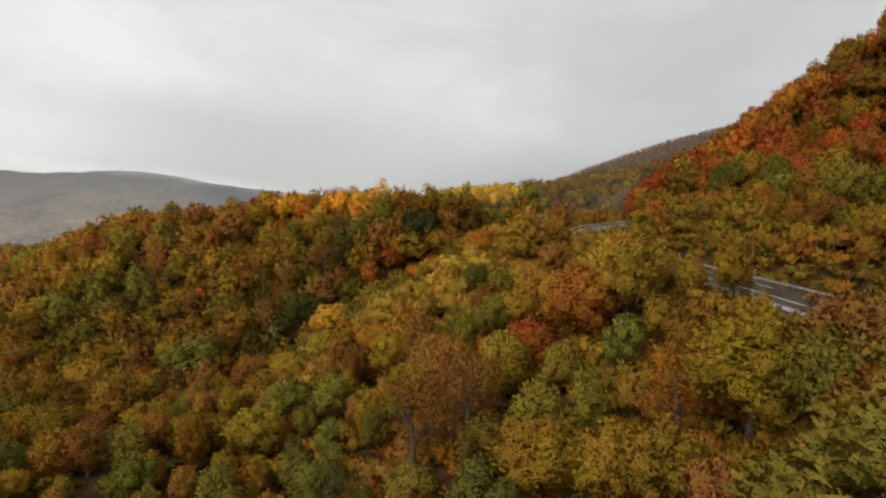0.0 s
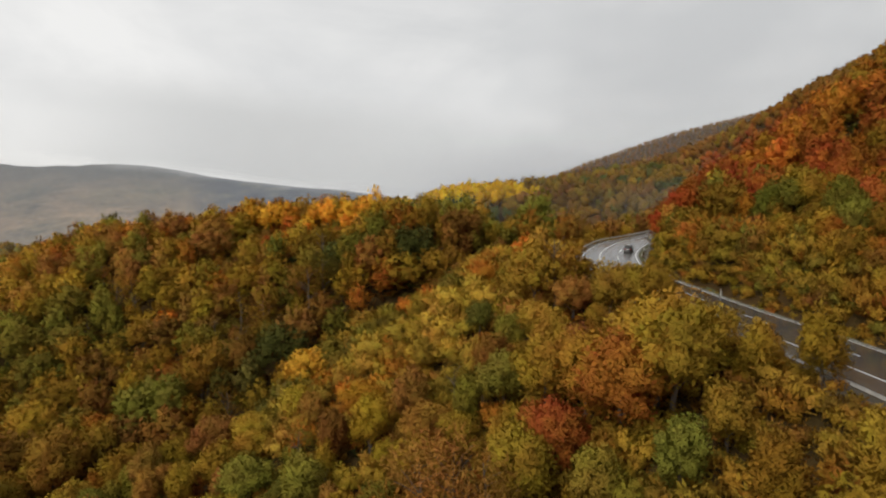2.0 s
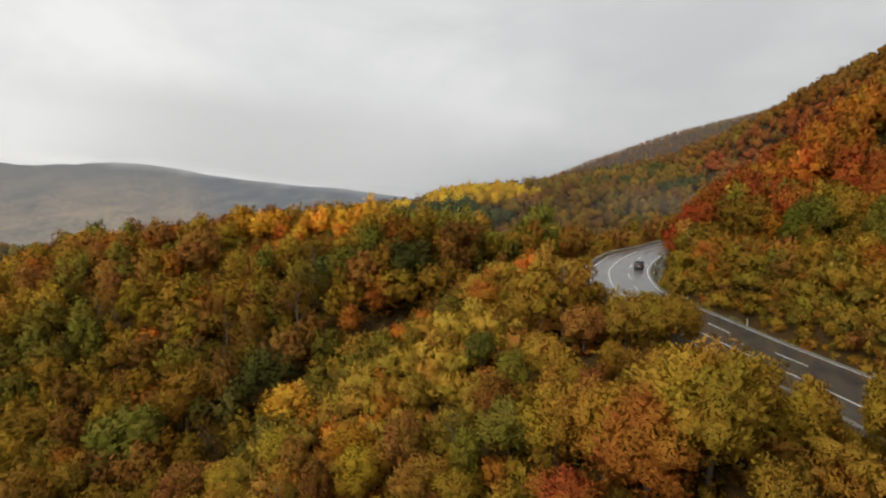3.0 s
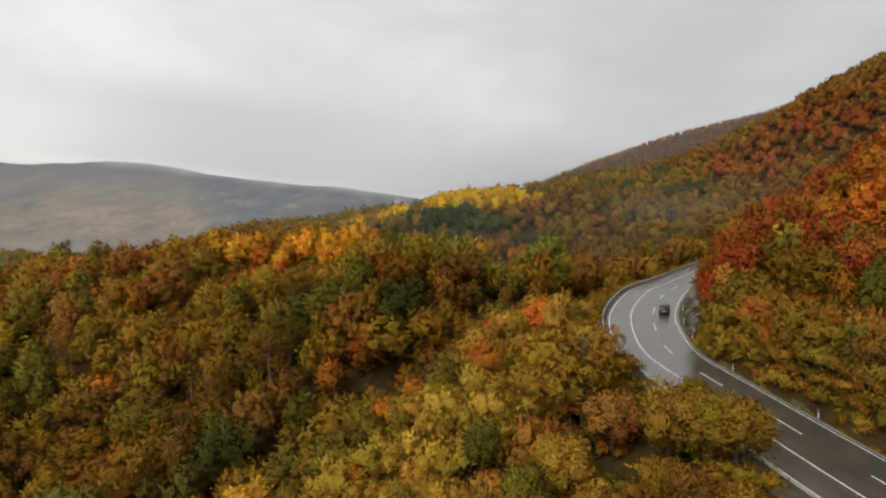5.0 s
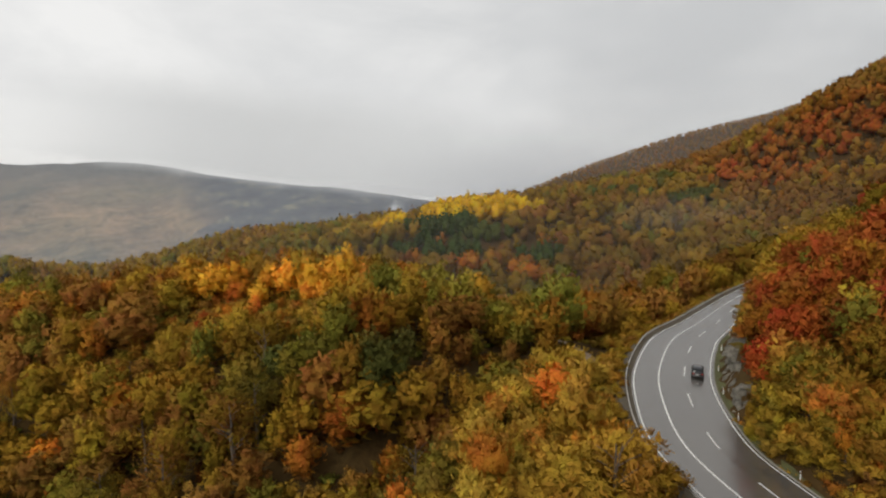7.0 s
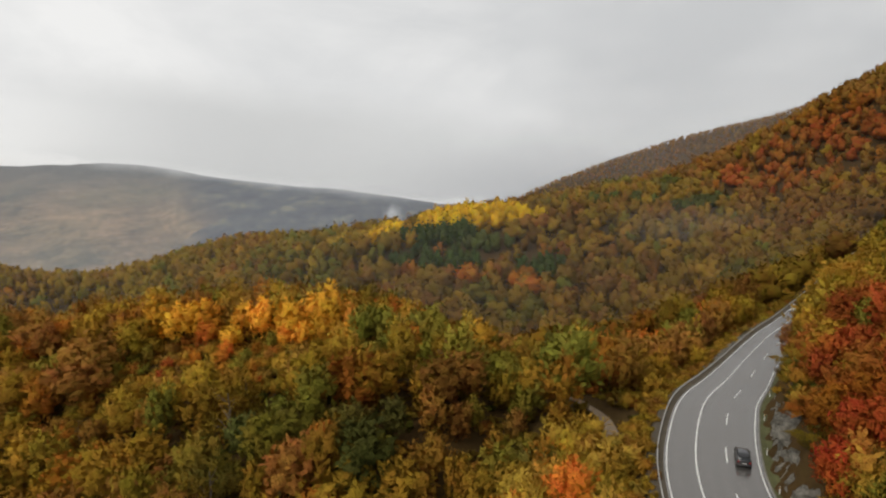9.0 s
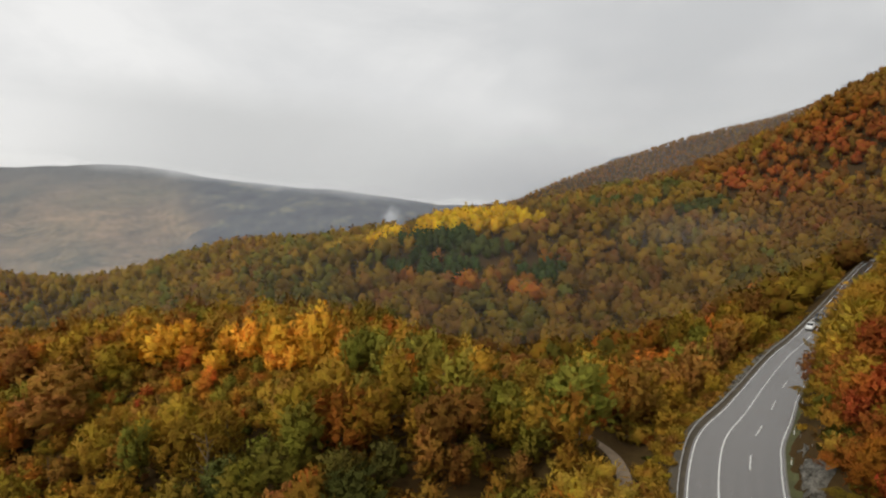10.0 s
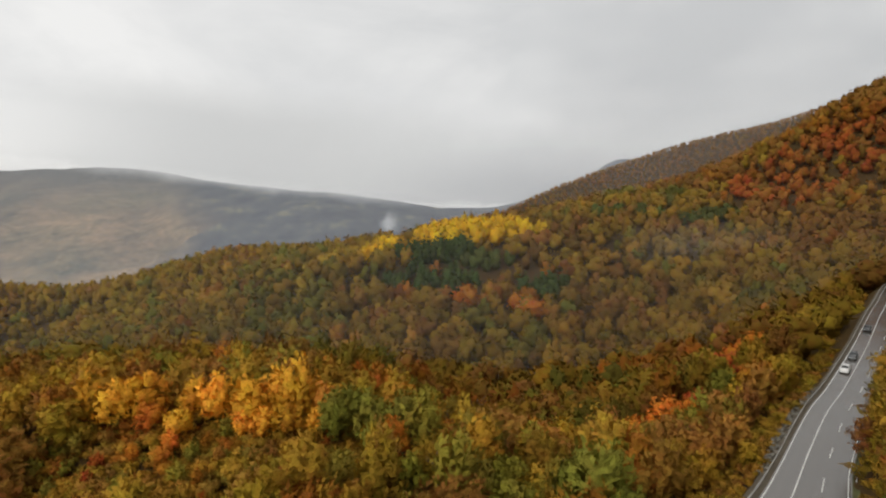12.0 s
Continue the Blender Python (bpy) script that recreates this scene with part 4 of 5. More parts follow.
    for o, step, low, high in ((RIGHT_EDGE + 1.4, 1, 0.7, 1.4), (RIGHT_EDGE + 1.9, 1, 1.0, 1.8), (RIGHT_EDGE + 2.4, 1, 1.2, 2.2), (RIGHT_EDGE + 3.0, 1, 1.6, 2.6), (RIGHT_EDGE + 3.6, 1, 2.0, 3.6), (RIGHT_EDGE + 4.6, 1, 2.4, 4.0), (RIGHT_EDGE + 5.8, 1, 3.0, 4.8), (RIGHT_EDGE + 7.2, 1, 3.0, 4.8),
                               (LEFT_EDGE - 2.2, 1, 0.9, 1.5), (LEFT_EDGE - 3.4, 1, 1.4, 2.3), (LEFT_EDGE - 5.0, 2, 2.0, 3.2)):
        for i in k[::step]:
            w = o + rng.uniform(-0.6, 0.6)
            x, y = LINE[i, 0] + RIGHT[i, 0] * w + rng.uniform(-0.7, 0.7), LINE[i, 1] + RIGHT[i, 1] * w + rng.uniform(-0.7, 0.7)
            if y > 300 or (o > RIGHT_EDGE + 1.0 and ROCK_FROM < i * 1.5 < ROCK_TO and (o < RIGHT_EDGE + 5 or rng.random() < 0.8)):
                continue
            near_taken = np.min((taken[:, 0] - x) ** 2 + (taken[:, 1] - y) ** 2) < 1.5
            if near_taken or on_track(x, y) or rng.random() < 0.12:
                continue
            zone = "bank" if o > 0 else "roadside"
            kind = "shrub" if o < 0 or rng.random() < 0.8 else "oak"
            spots.append((x, y, None, rng.uniform(low, high) * (1.25 if kind == "oak" else 1.0) * (1.7 if o > 0 and 164 < y < 215 else 1.0), kind, (prevailing(x, y) if o > 0 else None) or pick(ZONES[zone] if o > 0 else {"olive": 0.5, "yellow-green": 0.25, "brown": 0.25}, rng.random())))
    xs, ys = np.array([s[0] for s in spots]), np.array([s[1] for s in spots])
    zs = height(xs, ys)
    off = road_frame(xs, ys)[0]
    counts = dict.fromkeys(KINDS, 0)
    spread = np.where(rng.random(len(spots)) < 0.35, rng.uniform(1.2, 1.45, len(spots)), 1.05)
    spread[ys > 215] = rng.choice([0.85, 1.0, 1.4], len(spots), p=[0.35, 0.4, 0.25])[ys > 215]
    spread[np.arange(len(spots)) < stood] = 1.0
    order = np.argsort(ys)
    mass = {}
    for k in order:
        x, y, top, tall, kind, colour = spots[k]
        z = zs[k]
        if top is not None:
            tall = min(max(top - z, 0.75 * tall), 1.5 * tall)
        tint = np.array(COLOURS[colour])
        if top is None and kind in ("oak", "beech", "shrub", "bare") and k >= stood:     # the mixed woods shade into one another
            own = (rng.uniform(0.55, 0.95) if y < 430 else rng.uniform(0.45, 0.95)) if kind != "shrub" else rng.uniform(0.4, 0.8)
            tint = own * tint + (1 - own) * np.array((0.36, 0.245, 0.040) if kind == "shrub" else (0.29, 0.185, 0.028) if y < 300 else (0.215, 0.184, 0.030) if x < -30 else (0.240, 0.168, 0.030))
            # brightness by distance, worked into the leaf colour
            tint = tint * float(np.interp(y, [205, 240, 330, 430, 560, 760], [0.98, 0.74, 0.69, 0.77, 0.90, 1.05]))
        if top is not None and colour not in ("golden", "orange", "green", "deep green"):     # the trees by the near bend carry some brown
            own = rng.uniform(0.55, 0.85)
            tint = own * tint + (1 - own) * np.array((0.25, 0.150, 0.030))
        tint = tint * 1.10 * stand_tone(x, y, off[k], kind, colour, top is not None) * (rng.uniform(0.72, 1.28) if y < 215 else rng.uniform(0.70, 1.26)) * rng.uniform(0.93, 1.07, 3) * (1.075, 1.0, 0.93)
        inside = abs(x - 3) < 14 + 0.86 * y and 20 < y < 235
        if inside and counts[kind] < 290:
            counts[kind] += 1
            plant(kind, x, y, z - 0.15, tall, colour, tint, off[k], y < 100, spread[k] if top is None else 2.0 if colour == "golden" else 1.15)
            continue
        level = "wood" if y < 235 else "slope" if y < 430 else "hill" if y < 720 else "ridge"
        v, q, nv = LOW[kind][level][int(rng.integers(6))]
        a = 6.28 * rng.random()
        turned = np.array([[math.cos(a), math.sin(a), 0], [-math.sin(a), math.cos(a), 0], [0, 0, 1]])
        wide = tall * spread[k] * (rng.uniform(0.85, 1.15) if y < 235 or kind == "pine" else rng.uniform(1.0, 1.35) if y < 720 else rng.uniform(0.9, 1.3))
        p = v @ turned * [wide, wide, tall] + [x, y, z - (0.3 if y < 235 or kind == "pine" else 2.2 if y < 430 else 2.6 if y < 700 else 0.24 * tall)]
        band = ("wood_of_the_spur" if y < 235 else "wood_of_the_far_hill" if y < 720 else "wood_of_the_ridge")
        V, Q, T, N, n = mass.setdefault(band, [[], [], [], [], 0])
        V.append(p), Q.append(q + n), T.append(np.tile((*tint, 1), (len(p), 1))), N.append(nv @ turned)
        mass[band][4] += len(p)
    # low growth under the trees
    V, Q, T, N, n = mass.setdefault("undergrowth", [[], [], [], [], 0])
    low = [foliage(rng, lobes_of("shrub", rng), 30, 0.30, 0, 1, 0.8, 0.5, 0.66) for _ in range(8)]
    ux, uy = [], []
    for yy in np.arange(20, 232, 3.3):
        half = max(18 + 0.84 * yy, 55)
        x = np.arange(-half, half, 3.3)
        ux.append(x + rng.uniform(-1.6, 1.6, len(x))), uy.append(yy + rng.uniform(-1.6, 1.6, len(x)))
    ux, uy = np.concatenate(ux), np.concatenate(uy)
    uz, uo = height(ux, uy), road_frame(ux, uy)[0]
    for x, y, z, o in zip(ux, uy, uz, uo):
        if LEFT_EDGE - 3.0 < o < RIGHT_EDGE + (3.8 if 122 < y < 162 else 2.2) or on_track(x, y, 2.8):
            continue
        v, q, nv = low[int(rng.integers(8))]
        tall, wide = rng.uniform(0.9, 2.2), rng.uniform(1.8, 2.8)
        if o > RIGHT_EDGE:
            tall, wide = rng.uniform(1.2, 2.6), rng.uniform(2.4, 3.6)
        zone = "bank" if o > RIGHT_EDGE else "spur" if x > -10 else "ravine"
        # shade under the crowns is put into these darkened leaf colours
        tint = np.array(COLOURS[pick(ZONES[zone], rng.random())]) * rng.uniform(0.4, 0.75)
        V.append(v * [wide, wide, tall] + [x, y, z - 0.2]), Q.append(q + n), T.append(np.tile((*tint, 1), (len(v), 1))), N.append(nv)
        n += len(v)
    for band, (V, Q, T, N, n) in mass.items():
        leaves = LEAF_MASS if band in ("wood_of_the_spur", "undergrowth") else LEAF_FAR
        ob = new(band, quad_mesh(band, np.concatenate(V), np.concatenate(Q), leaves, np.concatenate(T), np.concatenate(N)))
        words = "low mixed growth of grass and twigs under the trees" if band == "undergrowth" else "dense mixed wood in olive, brown and rusty autumn colours"
        tagged(ob, words, "undergrowth" if band == "undergrowth" else "wood", kind="stuff")
    return counts


grow()



# ---- things along the road ----
def part(name, bm, mat, parent, label="", smooth=False):
    me = bpy.data.meshes.new(name)
    bm.normal_update()
    bm.to_mesh(me)
    bm.free()
    me.materials.append(mat)
    if smooth:
        me.shade_smooth()
    ob = new(name, me)
    ob.parent = parent
    if label:
        ob["label"] = label
    return ob


def box(size, at=(0, 0, 0), bevel=0.0, taper=1.0):
    """A box on its base, with eased edges and a narrower or wider top."""
    bm = bmesh.new()
    bmesh.ops.create_cube(bm, size=1)
    for v in bm.verts:
        k = taper if v.co.z > 0 else 1.0
        v.co = (v.co.x * size[0] * k + at[0], v.co.y * size[1] * k + at[1], (v.co.z + 0.5) * size[2] + at[2])
    if bevel:
        bmesh.ops.bevel(bm, geom=bm.edges[:], offset=bevel, segments=2, affect="EDGES", profile=0.6)
    return bm


def road_place(along, o, lift=0.0):
    """A place beside the road, and the road's heading there in degrees."""
    i = min(max(int(along / 1.5), 0), len(LINE) - 2)
    f = along / 1.5 - i
    p = LINE[i] * (1 - f) + LINE[i + 1] * f
    o = o * WIDEN[i]
    return p[0] + RIGHT[i, 0] * o, p[1] + RIGHT[i, 1] * o, p[2] + lift, math.degrees(math.atan2(-TANGENT[i, 0], TANGENT[i, 1]))


def along_at(x, y):
    return float(road_frame(x, y)[2][0])


# dirt track on the spur
tdir = np.gradient(TRACK[:, :2], axis=0)
tdir /= np.linalg.norm(tdir, axis=1)[:, None]
tv, cols = [], np.array([(-1.1, -0.12), (-0.9, 0.12), (-0.55, 0.06), (0, 0.17), (0.55, 0.06), (0.9, 0.12), (1.1, -0.12)])
for p, d in zip(TRACK, tdir):
    for o, lift in cols:
        q = p[:2] + np.array([d[1], -d[0]]) * o
        tv.append((q[0], q[1], float(height(q[0], q[1])[0]) + lift))
track = link_mesh("dirt_track", np.array(tv), grid_faces(len(TRACK), len(cols)), DIRT)
tagged(track, "pale rutted dirt track on the wooded spur", "track", kind="structure")

# guard rail: a beam on posts along the outer side
RAIL_AT = LEFT_EDGE - 0.75
guard = tagged(new("guard_rail"), "long weathered steel guard rail on posts along the road", "guard rail")
RAIL_START, RAIL_END = along_at(40, 40), along_at(190, 310)
beam = sweep("beam", [(RAIL_AT, 0.44), (RAIL_AT + 0.05, 0.48), (RAIL_AT + 0.05, 0.55), (RAIL_AT, 0.595), (RAIL_AT + 0.05, 0.64), (RAIL_AT + 0.05, 0.71), (RAIL_AT, 0.75), (RAIL_AT - 0.06, 0.75),
                      (RAIL_AT - 0.05, 0.66), (RAIL_AT - 0.02, 0.6), (RAIL_AT - 0.05, 0.52), (RAIL_AT - 0.06, 0.44)], STEEL, RAIL_START, RAIL_END)
beam.parent = guard
post_mesh = None
for k in range(int((RAIL_END - RAIL_START) / 4)):
    x, y, z, turn = road_place(RAIL_START + 4 * k + 1, RAIL_AT - 0.12)
    if post_mesh is None:
        p = part("post", box((0.09, 0.14, 1.15), (0, 0, -0.45), 0.01), RUST, guard)
        post_mesh = p.data
    else:
        p = new("post", post_mesh)
        p.parent = guard
    p.matrix_basis = pose(x, y, z, 0, 0, turn)

# kerb along the inner edge, cast in lengths
kerb = sweep("kerb", [(RIGHT_EDGE - 0.02, -0.25), (RIGHT_EDGE + 0.22, -0.25), (RIGHT_EDGE + 0.22, 0.05), (RIGHT_EDGE + 0.18, 0.09), (RIGHT_EDGE + 0.03, 0.08), (RIGHT_EDGE - 0.02, 0.02)], KERB, 0, LENGTH)
tagged(kerb, "low grey concrete kerb under the bank", "kerb", kind="structure")


# delineator posts
def delineator():
    ob = new("delineator_post")
    bm = box((0.13, 0.10, 1.0), (0, 0, -0.1), 0.02, 0.86)
    part("shaft", bm, POST_WHITE, ob, "white plastic shaft")
    bm = box((0.135, 0.105, 0.20), (0, 0, 0.62), 0.012, 0.97)
    part("band", bm, POST_BLACK, ob, "black band")
    part("reflector", box((0.06, 0.02, 0.14), (0, -0.055, 0.65), 0.006), REFLECT, ob, "amber reflector")
    return tagged(ob, "white roadside delineator post with a black band", "road marker", group="delineator posts along the road")


first_post = None
for x, y in ((49.2, 79.8), (43.3, 96.3), (40.7, 110), (40.7, 123.3), (42.8, 131.0), (45.4, 139.6), (50.3, 149.3), (57, 158.5), (66, 168), (78, 180), (48.5, 64), (49.5, 47)):
    a = along_at(x, y)
    px, py, pz, turn = road_place(a, RIGHT_EDGE + 0.75, -0.02)
    m = pose(px, py, pz, random.uniform(-3, 3), random.uniform(-3, 3), turn)
    if first_post is None:
        first_post = delineator()
        first_post.matrix_basis = m
    else:
        copy_thing(first_post, m)


# ---- rock ----
def rocky(v, seed, amount):
    """Push places about in sharp, blocky steps."""
    out = []
    for p in v:
        q = Vector(p) * 0.55 + Vector((seed, seed * 1.7, 0))
        cell = noise.cell_vector(Vector((q.x * 1.4, q.y * 1.4, q.z * 2.2)))
        n = noise.turbulence_vector(q, 4, False)
        out.append(Vector(p) + (n - Vector((0.3, 0.3, 0.3))) * amount + (cell - Vector((0.5, 0.5, 0.5))) * amount * 0.75)
    return out


def rock_face(start, end, high):
    n_s, n_h = int((end - start) / 0.32), 22
    v = []
    for i in range(n_s):
        a = start + (end - start) * i / (n_s - 1)
        edge = math.sin(math.pi * i / (n_s - 1)) ** 0.4
        top = high * edge * (0.75 + 0.35 * math.sin(i * 0.16) * math.sin(i * 0.05 + 1))
        for j in range(n_h):
            t = j / (n_h - 1)
            x, y, z, _ = road_place(a, RIGHT_EDGE + 1.7 + 1.6 * t ** 1.2 + (2.4 if j == n_h - 1 else 0), -0.35 + top * t)
            v.append((x, y, z))
    v = rocky(rocky(rocky(v, 3.0, 0.9), 7.0, 0.5), 13.0, 0.4)
    ob = link_mesh("rock_cliff", [tuple(p) for p in v], [tuple(f) for f in grid_faces(n_s, n_h).tolist()], ROCK, smooth=False)
    return tagged(ob, "grey weathered rock face cut above the road bend", "rock")


rock_face(ROCK_FROM + 1, ROCK_TO, 5.6)


def boulder(size, seed):
    bm = bmesh.new()
    bmesh.ops.create_icosphere(bm, subdivisions=3, radius=1.0)
    moved = rocky([v.co * 2.2 for v in bm.verts], seed, 0.9)
    for v, p in zip(bm.verts, moved):
        v.co = Vector((p.x / 2.2 * size[0], p.y / 2.2 * size[1], p.z / 2.2 * size[2]))
    me = bpy.data.meshes.new("rock_outcrop")
    bm.to_mesh(me)
    bm.free()
    me.materials.append(ROCK)
    return me


for k, (x, y, sx, sy, sz) in enumerate(((61, 82, 2.6, 2.0, 2.4), (64.5, 79, 2.0, 2.2, 1.5), (54.8, 83, 1.3, 1.0, 1.0), (58, 77, 1.4, 1.2, 1.0), (62, 72, 1.6, 1.4, 1.1), (66, 74, 1.8, 1.2, 1.4))):
    ob = new("rock_outcrop", boulder((sx, sy, sz), 10.0 + k))
    ob.matrix_basis = pose(x, y, float(height(x, y)[0]) + 0.25 * sz, 10 * k, 15, 40 * k)
    tagged(ob, "pale grey rock outcrop on the steep slope", "rock", group="rock outcrops on the slope")

# rubble below the guard rail
rv, rq, n = [], [], 0
for k in range(220):
    a = rng.uniform(along_at(58, 170), along_at(88, 203))
    x, y, _, _ = road_place(a, LEFT_EDGE - rng.uniform(1.5, 3.6))
    s = rng.uniform(0.15, 0.5)
    b = BALL_V * (1 + 0.3 * rng.standard_normal((len(BALL_V), 1))) * [s, s * rng.uniform(0.6, 1), s * 0.6] + [x, y, float(height(x, y)[0]) + 0.12]
    rv.append(b), rq.append(BALL_Q + n)
    n += len(b)
rubble = new("rubble", quad_mesh("rubble", np.concatenate(rv), np.concatenate(rq), ROCK))
tagged(rubble, "pale broken stones tipped below the guard rail", "rubble", kind="stuff")


# ---- cars ----
GLASS = simple("dark_car_glass", (0.012, 0.014, 0.016), 0.08, 0, 0.1, 2.0)
TYRE = simple("tyre_rubber", (0.018, 0.018, 0.018), 0.85, 0, 0.2, 6.0)
ALLOY = simple("alloy_rim", (0.5, 0.5, 0.5), 0.35, 0.9, 0.1, 6.0)
RED_LAMP = simple("red_lamp", (0.35, 0.015, 0.012), 0.2, 0, 0.1, 6.0)
CLEAR_LAMP = simple("clear_lamp", (0.75, 0.76, 0.78), 0.12, 0.2, 0.1, 6.0)
PLATE = simple("number_plate", (0.7, 0.7, 0.68), 0.5, 0, 0.05, 6.0)


def paint(name, colour, metal=0.2):
    m = simple(name, colour, 0.28, metal, 0.06, 1.0)
    m.node_tree.nodes["Principled BSDF"].inputs["Coat Weight"].default_value = 0.8
    return m


def hull(stations, width_at, cut=None):
    """A car's shell: stations (y, bottom, top), rounded across, front at +y."""
    bm = bmesh.new()
    rings = []
    for y, lo, hi, w in stations:
        ring = []
        for x, z in ((-0.96, 0.0), (-1.0, 0.25), (-0.99, 0.6), (-0.93, 0.9), (-0.8, 1.0), (0, 1.04), (0.8, 1.0), (0.93, 0.9), (0.99, 0.6), (1.0, 0.25), (0.96, 0.0)):
            ring.append(bm.verts.new((x * w * width_at, y, lo + (hi - lo) * z)))
        rings.append(ring)
    for a, b in zip(rings, rings[1:]):
        for i in range(len(a)):
            j = (i + 1) % len(a)
            bm.faces.new((a[i], b[i], b[j], a[j]))
    bm.faces.new(rings[0])
    bm.faces.new(rings[-1][::-1])
    bmesh.ops.recalc_face_normals(bm, faces=bm.faces[:])
    return bm


def car(words, colour_mat, scale=1.0):
    ob = new("car")
    body = part("body", hull([(-2.12, 0.42, 0.86, 0.86), (-2.05, 0.26, 0.98, 0.95), (-1.3, 0.22, 1.0, 1.0), (0.0, 0.22, 0.98, 1.0), (0.9, 0.22, 0.96, 1.0), (1.5, 0.22, 0.88, 0.98), (2.0, 0.26, 0.74, 0.92), (2.12, 0.38, 0.62, 0.82)], 0.88), colour_mat, ob, smooth=True)
    # cabin: glass with a painted roof and pillars proud of it
    part("cabin_glass", hull([(-2.0, 0.9, 1.0, 0.78), (-1.65, 0.9, 1.34, 0.78), (-0.9, 0.9, 1.43, 0.80), (0.1, 0.9, 1.42, 0.80), (0.95, 0.9, 1.0, 0.80)], 0.88), GLASS, ob, "dark tinted windows", True)
    part("roof", hull([(-1.72, 1.33, 1.39, 0.66), (-0.9, 1.39, 1.475, 0.70), (0.0, 1.38, 1.465, 0.70), (0.2, 1.35, 1.40, 0.66)], 0.88), colour_mat, ob, smooth=True)
    for sx in (-1, 1):
        for y0, z0, y1, z1 in ((0.98, 0.96, 0.15, 1.41), (-0.55, 0.96, -0.6, 1.42), (-1.95, 0.98, -1.62, 1.37)):
            v, q = tube([(sx * 0.735, y0, z0), (sx * 0.64, y1, z1)], [0.05, 0.045], 6)
            p = new("pillar", quad_mesh("pillar", v, q, colour_mat))
            p.parent = ob
        part("mirror", box((0.16, 0.1, 0.13), (sx * 0.93, 0.72, 0.95), 0.03), colour_mat, ob)
        part("tail_light", box((0.26, 0.06, 0.17), (sx * 0.62, -2.10, 0.70), 0.02), RED_LAMP, ob, "red tail light")
        part("headlight", box((0.30, 0.10, 0.14), (sx * 0.58, 2.03, 0.56), 0.03), CLEAR_LAMP, ob, "clear headlight")
        for y in (-1.3, 1.32):
            wheel = new("wheel")
            wheel.parent = ob
            wheel.matrix_basis = pose(sx * 0.80, y, 0.315, 0, 90, 0)
            bm = bmesh.new()
            bmesh.ops.create_cone(bm, cap_ends=True, segments=20, radius1=0.315, radius2=0.315, depth=0.21)
            bmesh.ops.bevel(bm, geom=[e for e in bm.edges if e.calc_face_angle(0) > 1], offset=0.03, segments=2, affect="EDGES")
            part("tyre", bm, TYRE, wheel, "", True)
            bm = bmesh.new()
            bmesh.ops.create_cone(bm, cap_ends=True, segments=16, radius1=0.2, radius2=0.2, depth=0.226)
            part("rim", bm, ALLOY, wheel, "metal rim")
    part("bumper", hull([(-2.2, 0.3, 0.5, 0.8), (-2.12, 0.26, 0.54, 0.93), (-1.95, 0.26, 0.52, 0.97)], 0.88), colour_mat, ob, smooth=True)
    part("number_plate", box((0.5, 0.02, 0.11), (0, -2.21, 0.62)), PLATE, ob, "pale blank plate")
    part("front_bumper", hull([(1.9, 0.24, 0.5, 0.97), (2.12, 0.24, 0.5, 0.9), (2.22, 0.3, 0.46, 0.78)], 0.88), colour_mat, ob, smooth=True)
    return tagged(ob, words, "car", group="cars on the road")


BLACK = paint("black_car_paint", (0.010, 0.010, 0.011))
WHITE = paint("white_car_paint", (0.70, 0.70, 0.68), 0.0)
GREY = paint("dark_grey_car_paint", (0.06, 0.065, 0.07), 0.5)
for words, mat, x, y, o, turn in (("black hatchback car driving up the wet road", BLACK, 42.2, 139.0, 5.5, 0), ("white car coming down the wet road", WHITE, 97.1, 214.3, -1.9, 180),
                                  ("dark grey car coming down the wet road", GREY, 105.9, 223.4, -1.9, 180), ("black car coming down the wet road", BLACK, 127.3, 245.7, -1.9, 180)):
    px, py, pz, head = road_place(along_at(x, y), o, crown(o))
    i = int(along_at(x, y) / 1.5)
    grade = math.degrees(math.atan2(LINE[i + 2, 2] - LINE[i - 2, 2], 6.0))
    car(words, mat).matrix_basis = pose(px, py, pz, 0, 0, head) @ pose(0, 0, 0.0, grade, 0, 0) @ pose(0, 0, 0, 0, 0, turn)


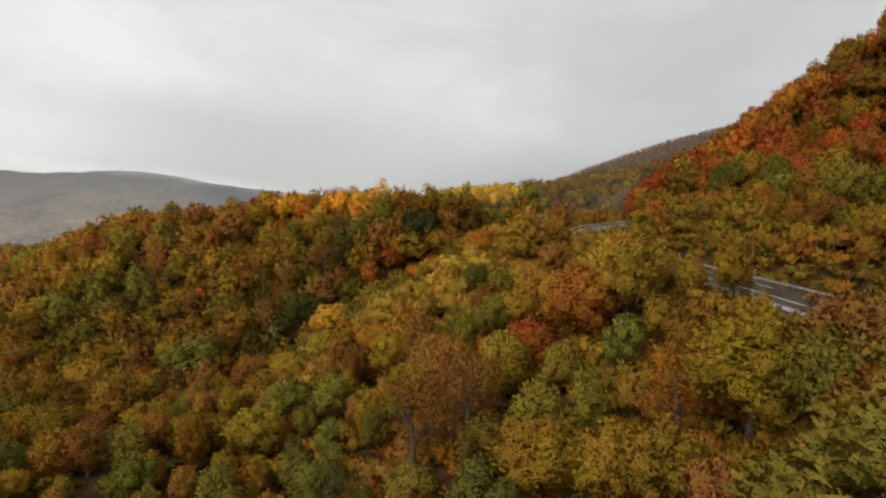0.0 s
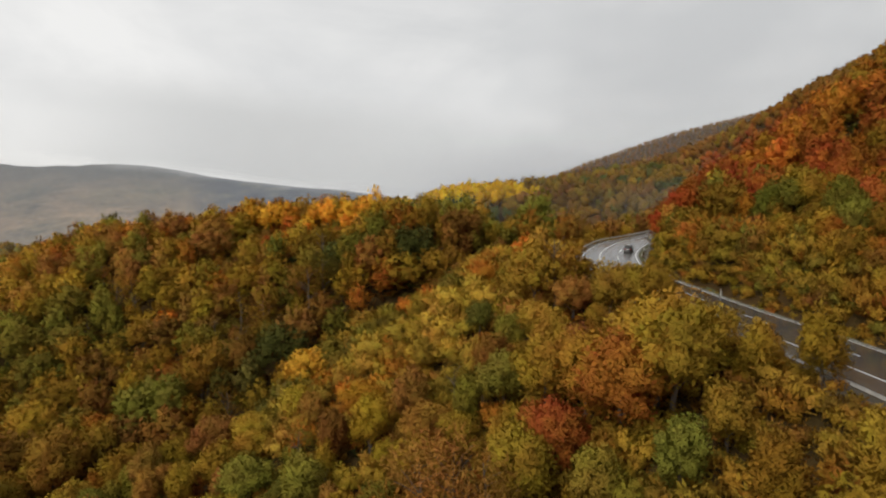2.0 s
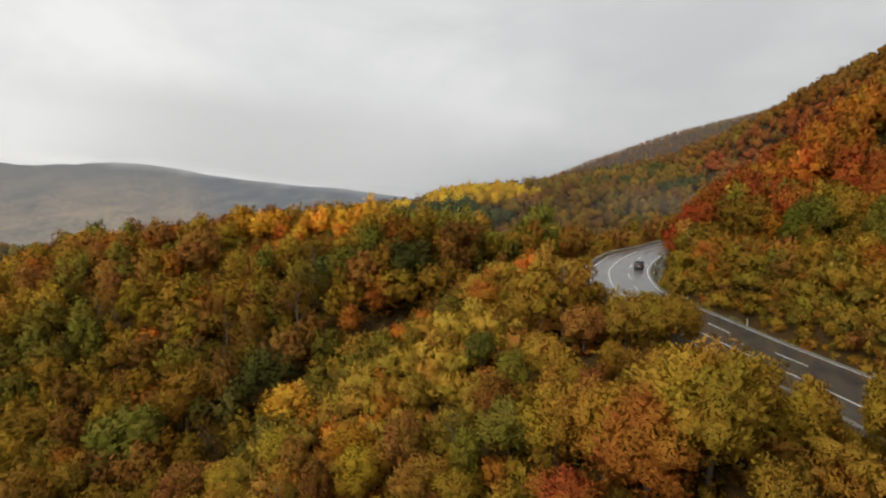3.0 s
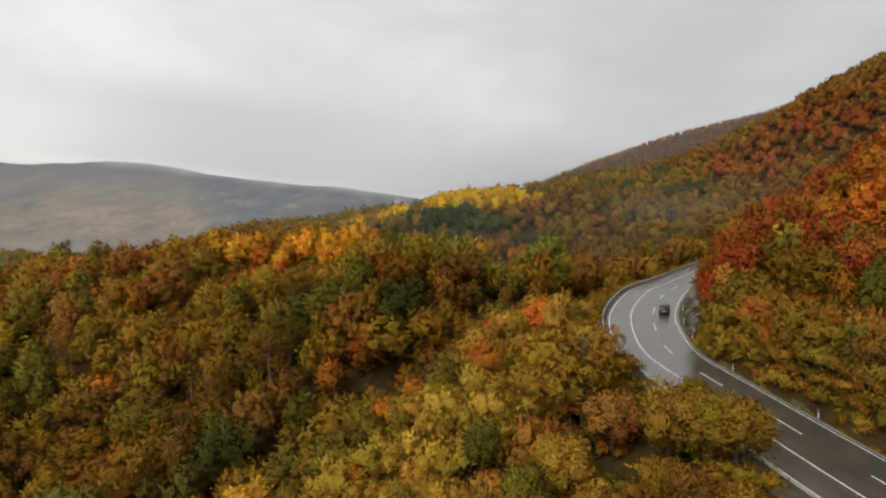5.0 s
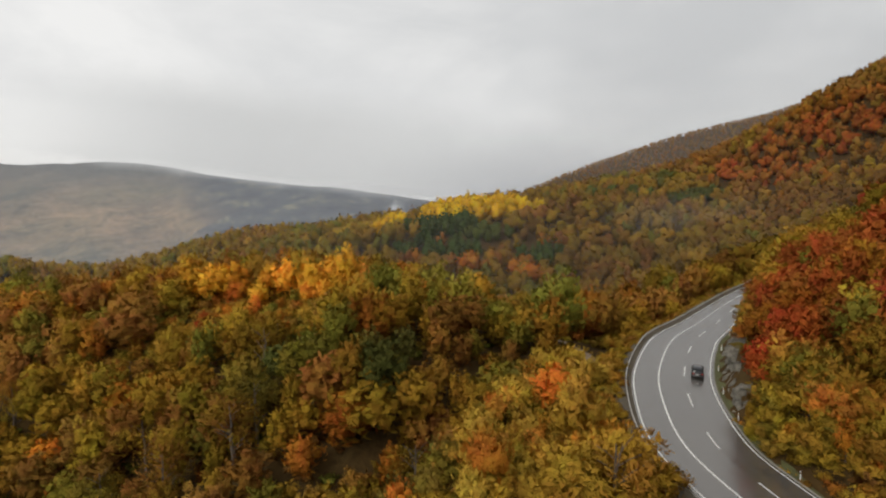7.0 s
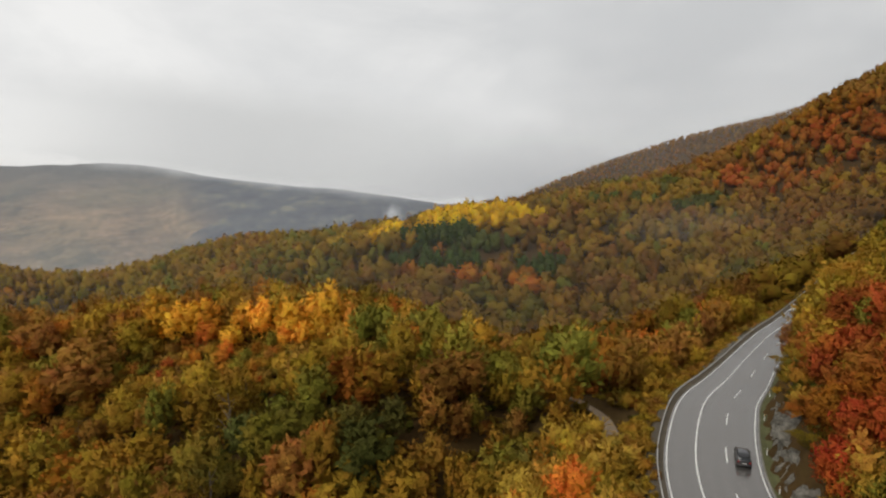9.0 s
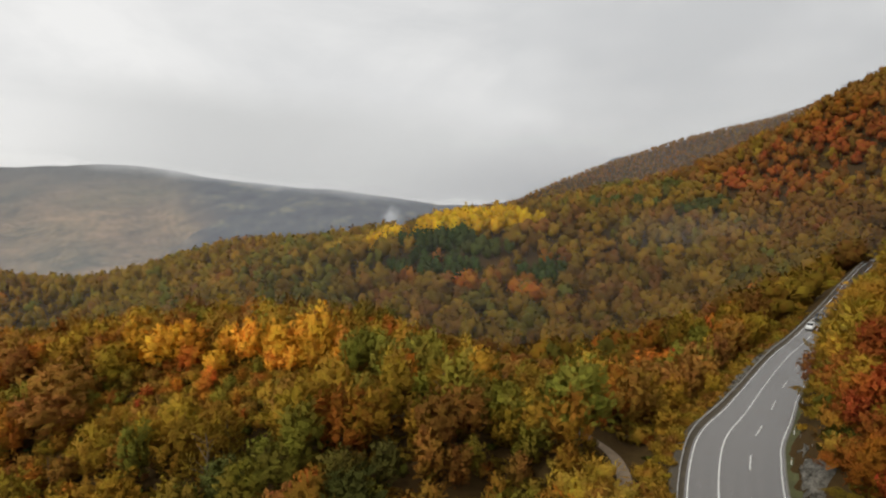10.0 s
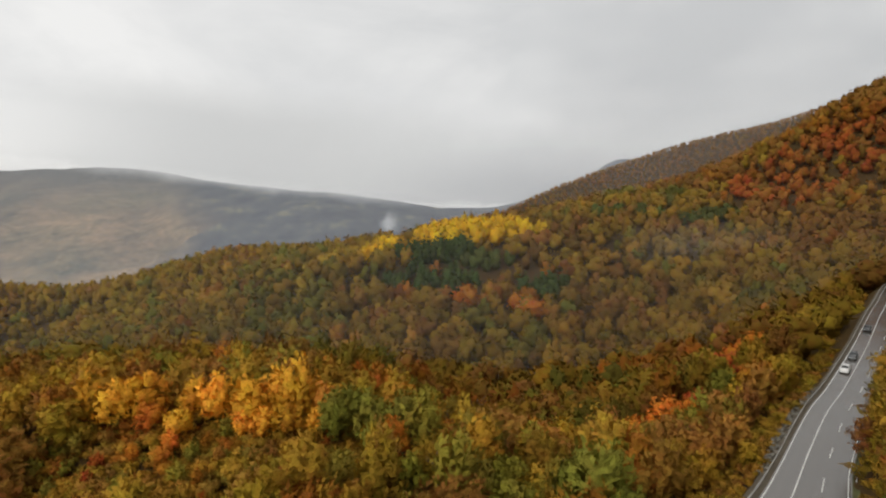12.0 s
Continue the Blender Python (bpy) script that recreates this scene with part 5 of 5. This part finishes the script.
# ---- low cloud, mist and haze veils ----
def mist_material(name, colour, strength, low, soft_low, high, soft_high, scale, amount, sides, most=1.0, glow=True):
    """Thin cloud: see-through at its ragged foot and top. With glow, emission replaces daylight on it."""
    m = bpy.data.materials.new(name)
    m.use_nodes = True
    n, l = m.node_tree.nodes, m.node_tree.links
    n.clear()
    out, mx = n.new("ShaderNodeOutputMaterial"), n.new("ShaderNodeMixShader")
    tr, em = n.new("ShaderNodeBsdfTransparent"), n.new("ShaderNodeEmission" if glow else "ShaderNodeBsdfTranslucent")
    em.inputs["Color"].default_value = (*colour, 1)
    if glow:
        em.inputs["Strength"].default_value = strength
    uv = n.new("ShaderNodeTexCoord").outputs["Object"]
    f = noise_node(n, l, scale, 5, 0.6, uv)
    sep = n.new("ShaderNodeSeparateXYZ")
    l.new(uv, sep.inputs[0])
    shift = n.new("ShaderNodeMath")
    shift.operation = "MULTIPLY_ADD"
    l.new(f, shift.inputs[0])
    shift.inputs[1].default_value = amount
    l.new(sep.outputs["Z"], shift.inputs[2])
    terms = []
    for value, a, b, flip in ((shift.outputs[0], low, low + soft_low, 0), (shift.outputs[0], high, high + soft_high, 1), (sep.outputs["X"], sides[0], sides[0] + sides[2], 0), (sep.outputs["X"], sides[1] - sides[2], sides[1], 1)):
        r = n.new("ShaderNodeMapRange")
        r.interpolation_type = "SMOOTHSTEP"
        r.inputs["From Min"].default_value, r.inputs["From Max"].default_value = a, b
        r.inputs["To Min"].default_value, r.inputs["To Max"].default_value = (most, 0.0) if flip and not terms else ((1.0, 0.0) if flip else (0.0, most if not terms else 1.0))
        l.new(value, r.inputs["Value"])
        terms.append(r.outputs[0])
    total = terms[0]
    for t in terms[1:]:
        both = n.new("ShaderNodeMath")
        both.operation = "MULTIPLY"
        l.new(total, both.inputs[0])
        l.new(t, both.inputs[1])
        total = both.outputs[0]
    l.new(total, mx.inputs[0])
    l.new(tr.outputs[0], mx.inputs[1])
    l.new(em.outputs[0], mx.inputs[2])
    l.new(mx.outputs[0], out.inputs["Surface"])
    return m


def mist_sheet(name, words, mat, x0, x1, y, z0, z1, sway, dip=0.0):
    """A sheet of thin cloud, its foot dipping to the east by so many degrees."""
    xs = np.linspace(x0, x1, 40)
    v = [(x, sway * math.sin(x / (4.2 * sway + 1)) + 0.6 * sway * math.sin(z / 60), z) for x in xs for z in np.linspace(z0, z1, 14)]
    ob = link_mesh(name, np.array(v), grid_faces(len(xs), 14), mat)
    ob.matrix_basis = pose(0, y, 0, 0, dip, 0)
    ob.visible_shadow = False
    return tagged(ob, words, "cloud", kind="structure")


CLOUD = mist_material("low_cloud", (0.62, 0.625, 0.62), 1.0, 36, 62, 260, 190, 0.004, 60, (-1850, 520, 1150))
mist_sheet("backdrop_cloud", "low grey cloud hanging over the far ridge", CLOUD, -1860, 950, 2000, -60, 620, 30, 6.45)
RAIN_CLOUD = mist_material("rain_cloud", (0.42, 0.43, 0.445), 1.0, 60, 60, 160, 300, 0.004, 90, (-700, 1250, 900), 0.75)
mist_sheet("backdrop_cloud", "darker rain cloud resting on the high ridge", RAIN_CLOUD, -720, 1280, 2500, -40, 620, 30)
# three pale veils added to imitate aerial haze before the distant slopes
VALLEY_HAZE = mist_material("valley_haze", (0.95, 0.93, 0.92), 1.0, -260, 60, 90, 260, 0.004, 120, (-1500, 1000, 500), 0.15, False)
mist_sheet("backdrop_mist", "thin haze veil over the valley", VALLEY_HAZE, -1500, 1000, 1250, -260, 480, 30)
HILL_HAZE = mist_material("hill_haze", (0.93, 0.94, 0.95), 1.0, -110, 30, 20, 90, 0.012, 50, (-420, 430, 160), 0.07, False)
mist_sheet("backdrop_mist", "thin haze veil in front of the far hill", HILL_HAZE, -430, 440, 335, -110, 190, 12)
RIDGE_HAZE = mist_material("ridge_haze", (0.92, 0.92, 0.95), 1.0, -60, 60, 170, 140, 0.007, 60, (60, 760, 160), 0.14, False)
mist_sheet("backdrop_mist", "thin haze veil in front of the high ridge", RIDGE_HAZE, 50, 780, 700, -60, 330, 12)
PLUME = mist_material("mist_wisp", (0.62, 0.63, 0.63), 1.0, 6, 26, 24, 30, 0.06, 44, (-100, -56, 22), 0.6)
mist_sheet("backdrop_mist", "white wisp of mist rising from the valley", PLUME, -120, -35, 985, -5, 85, 6)
DRIFT = mist_material("mist_drift", (0.93, 0.94, 0.95), 1.0, -2, 16, 18, 24, 0.03, 16, (110, 250, 60), 0.12, False)
mist_sheet("backdrop_mist", "thin mist drifting over the far trees", DRIFT, 105, 255, 452, -10, 60, 5)
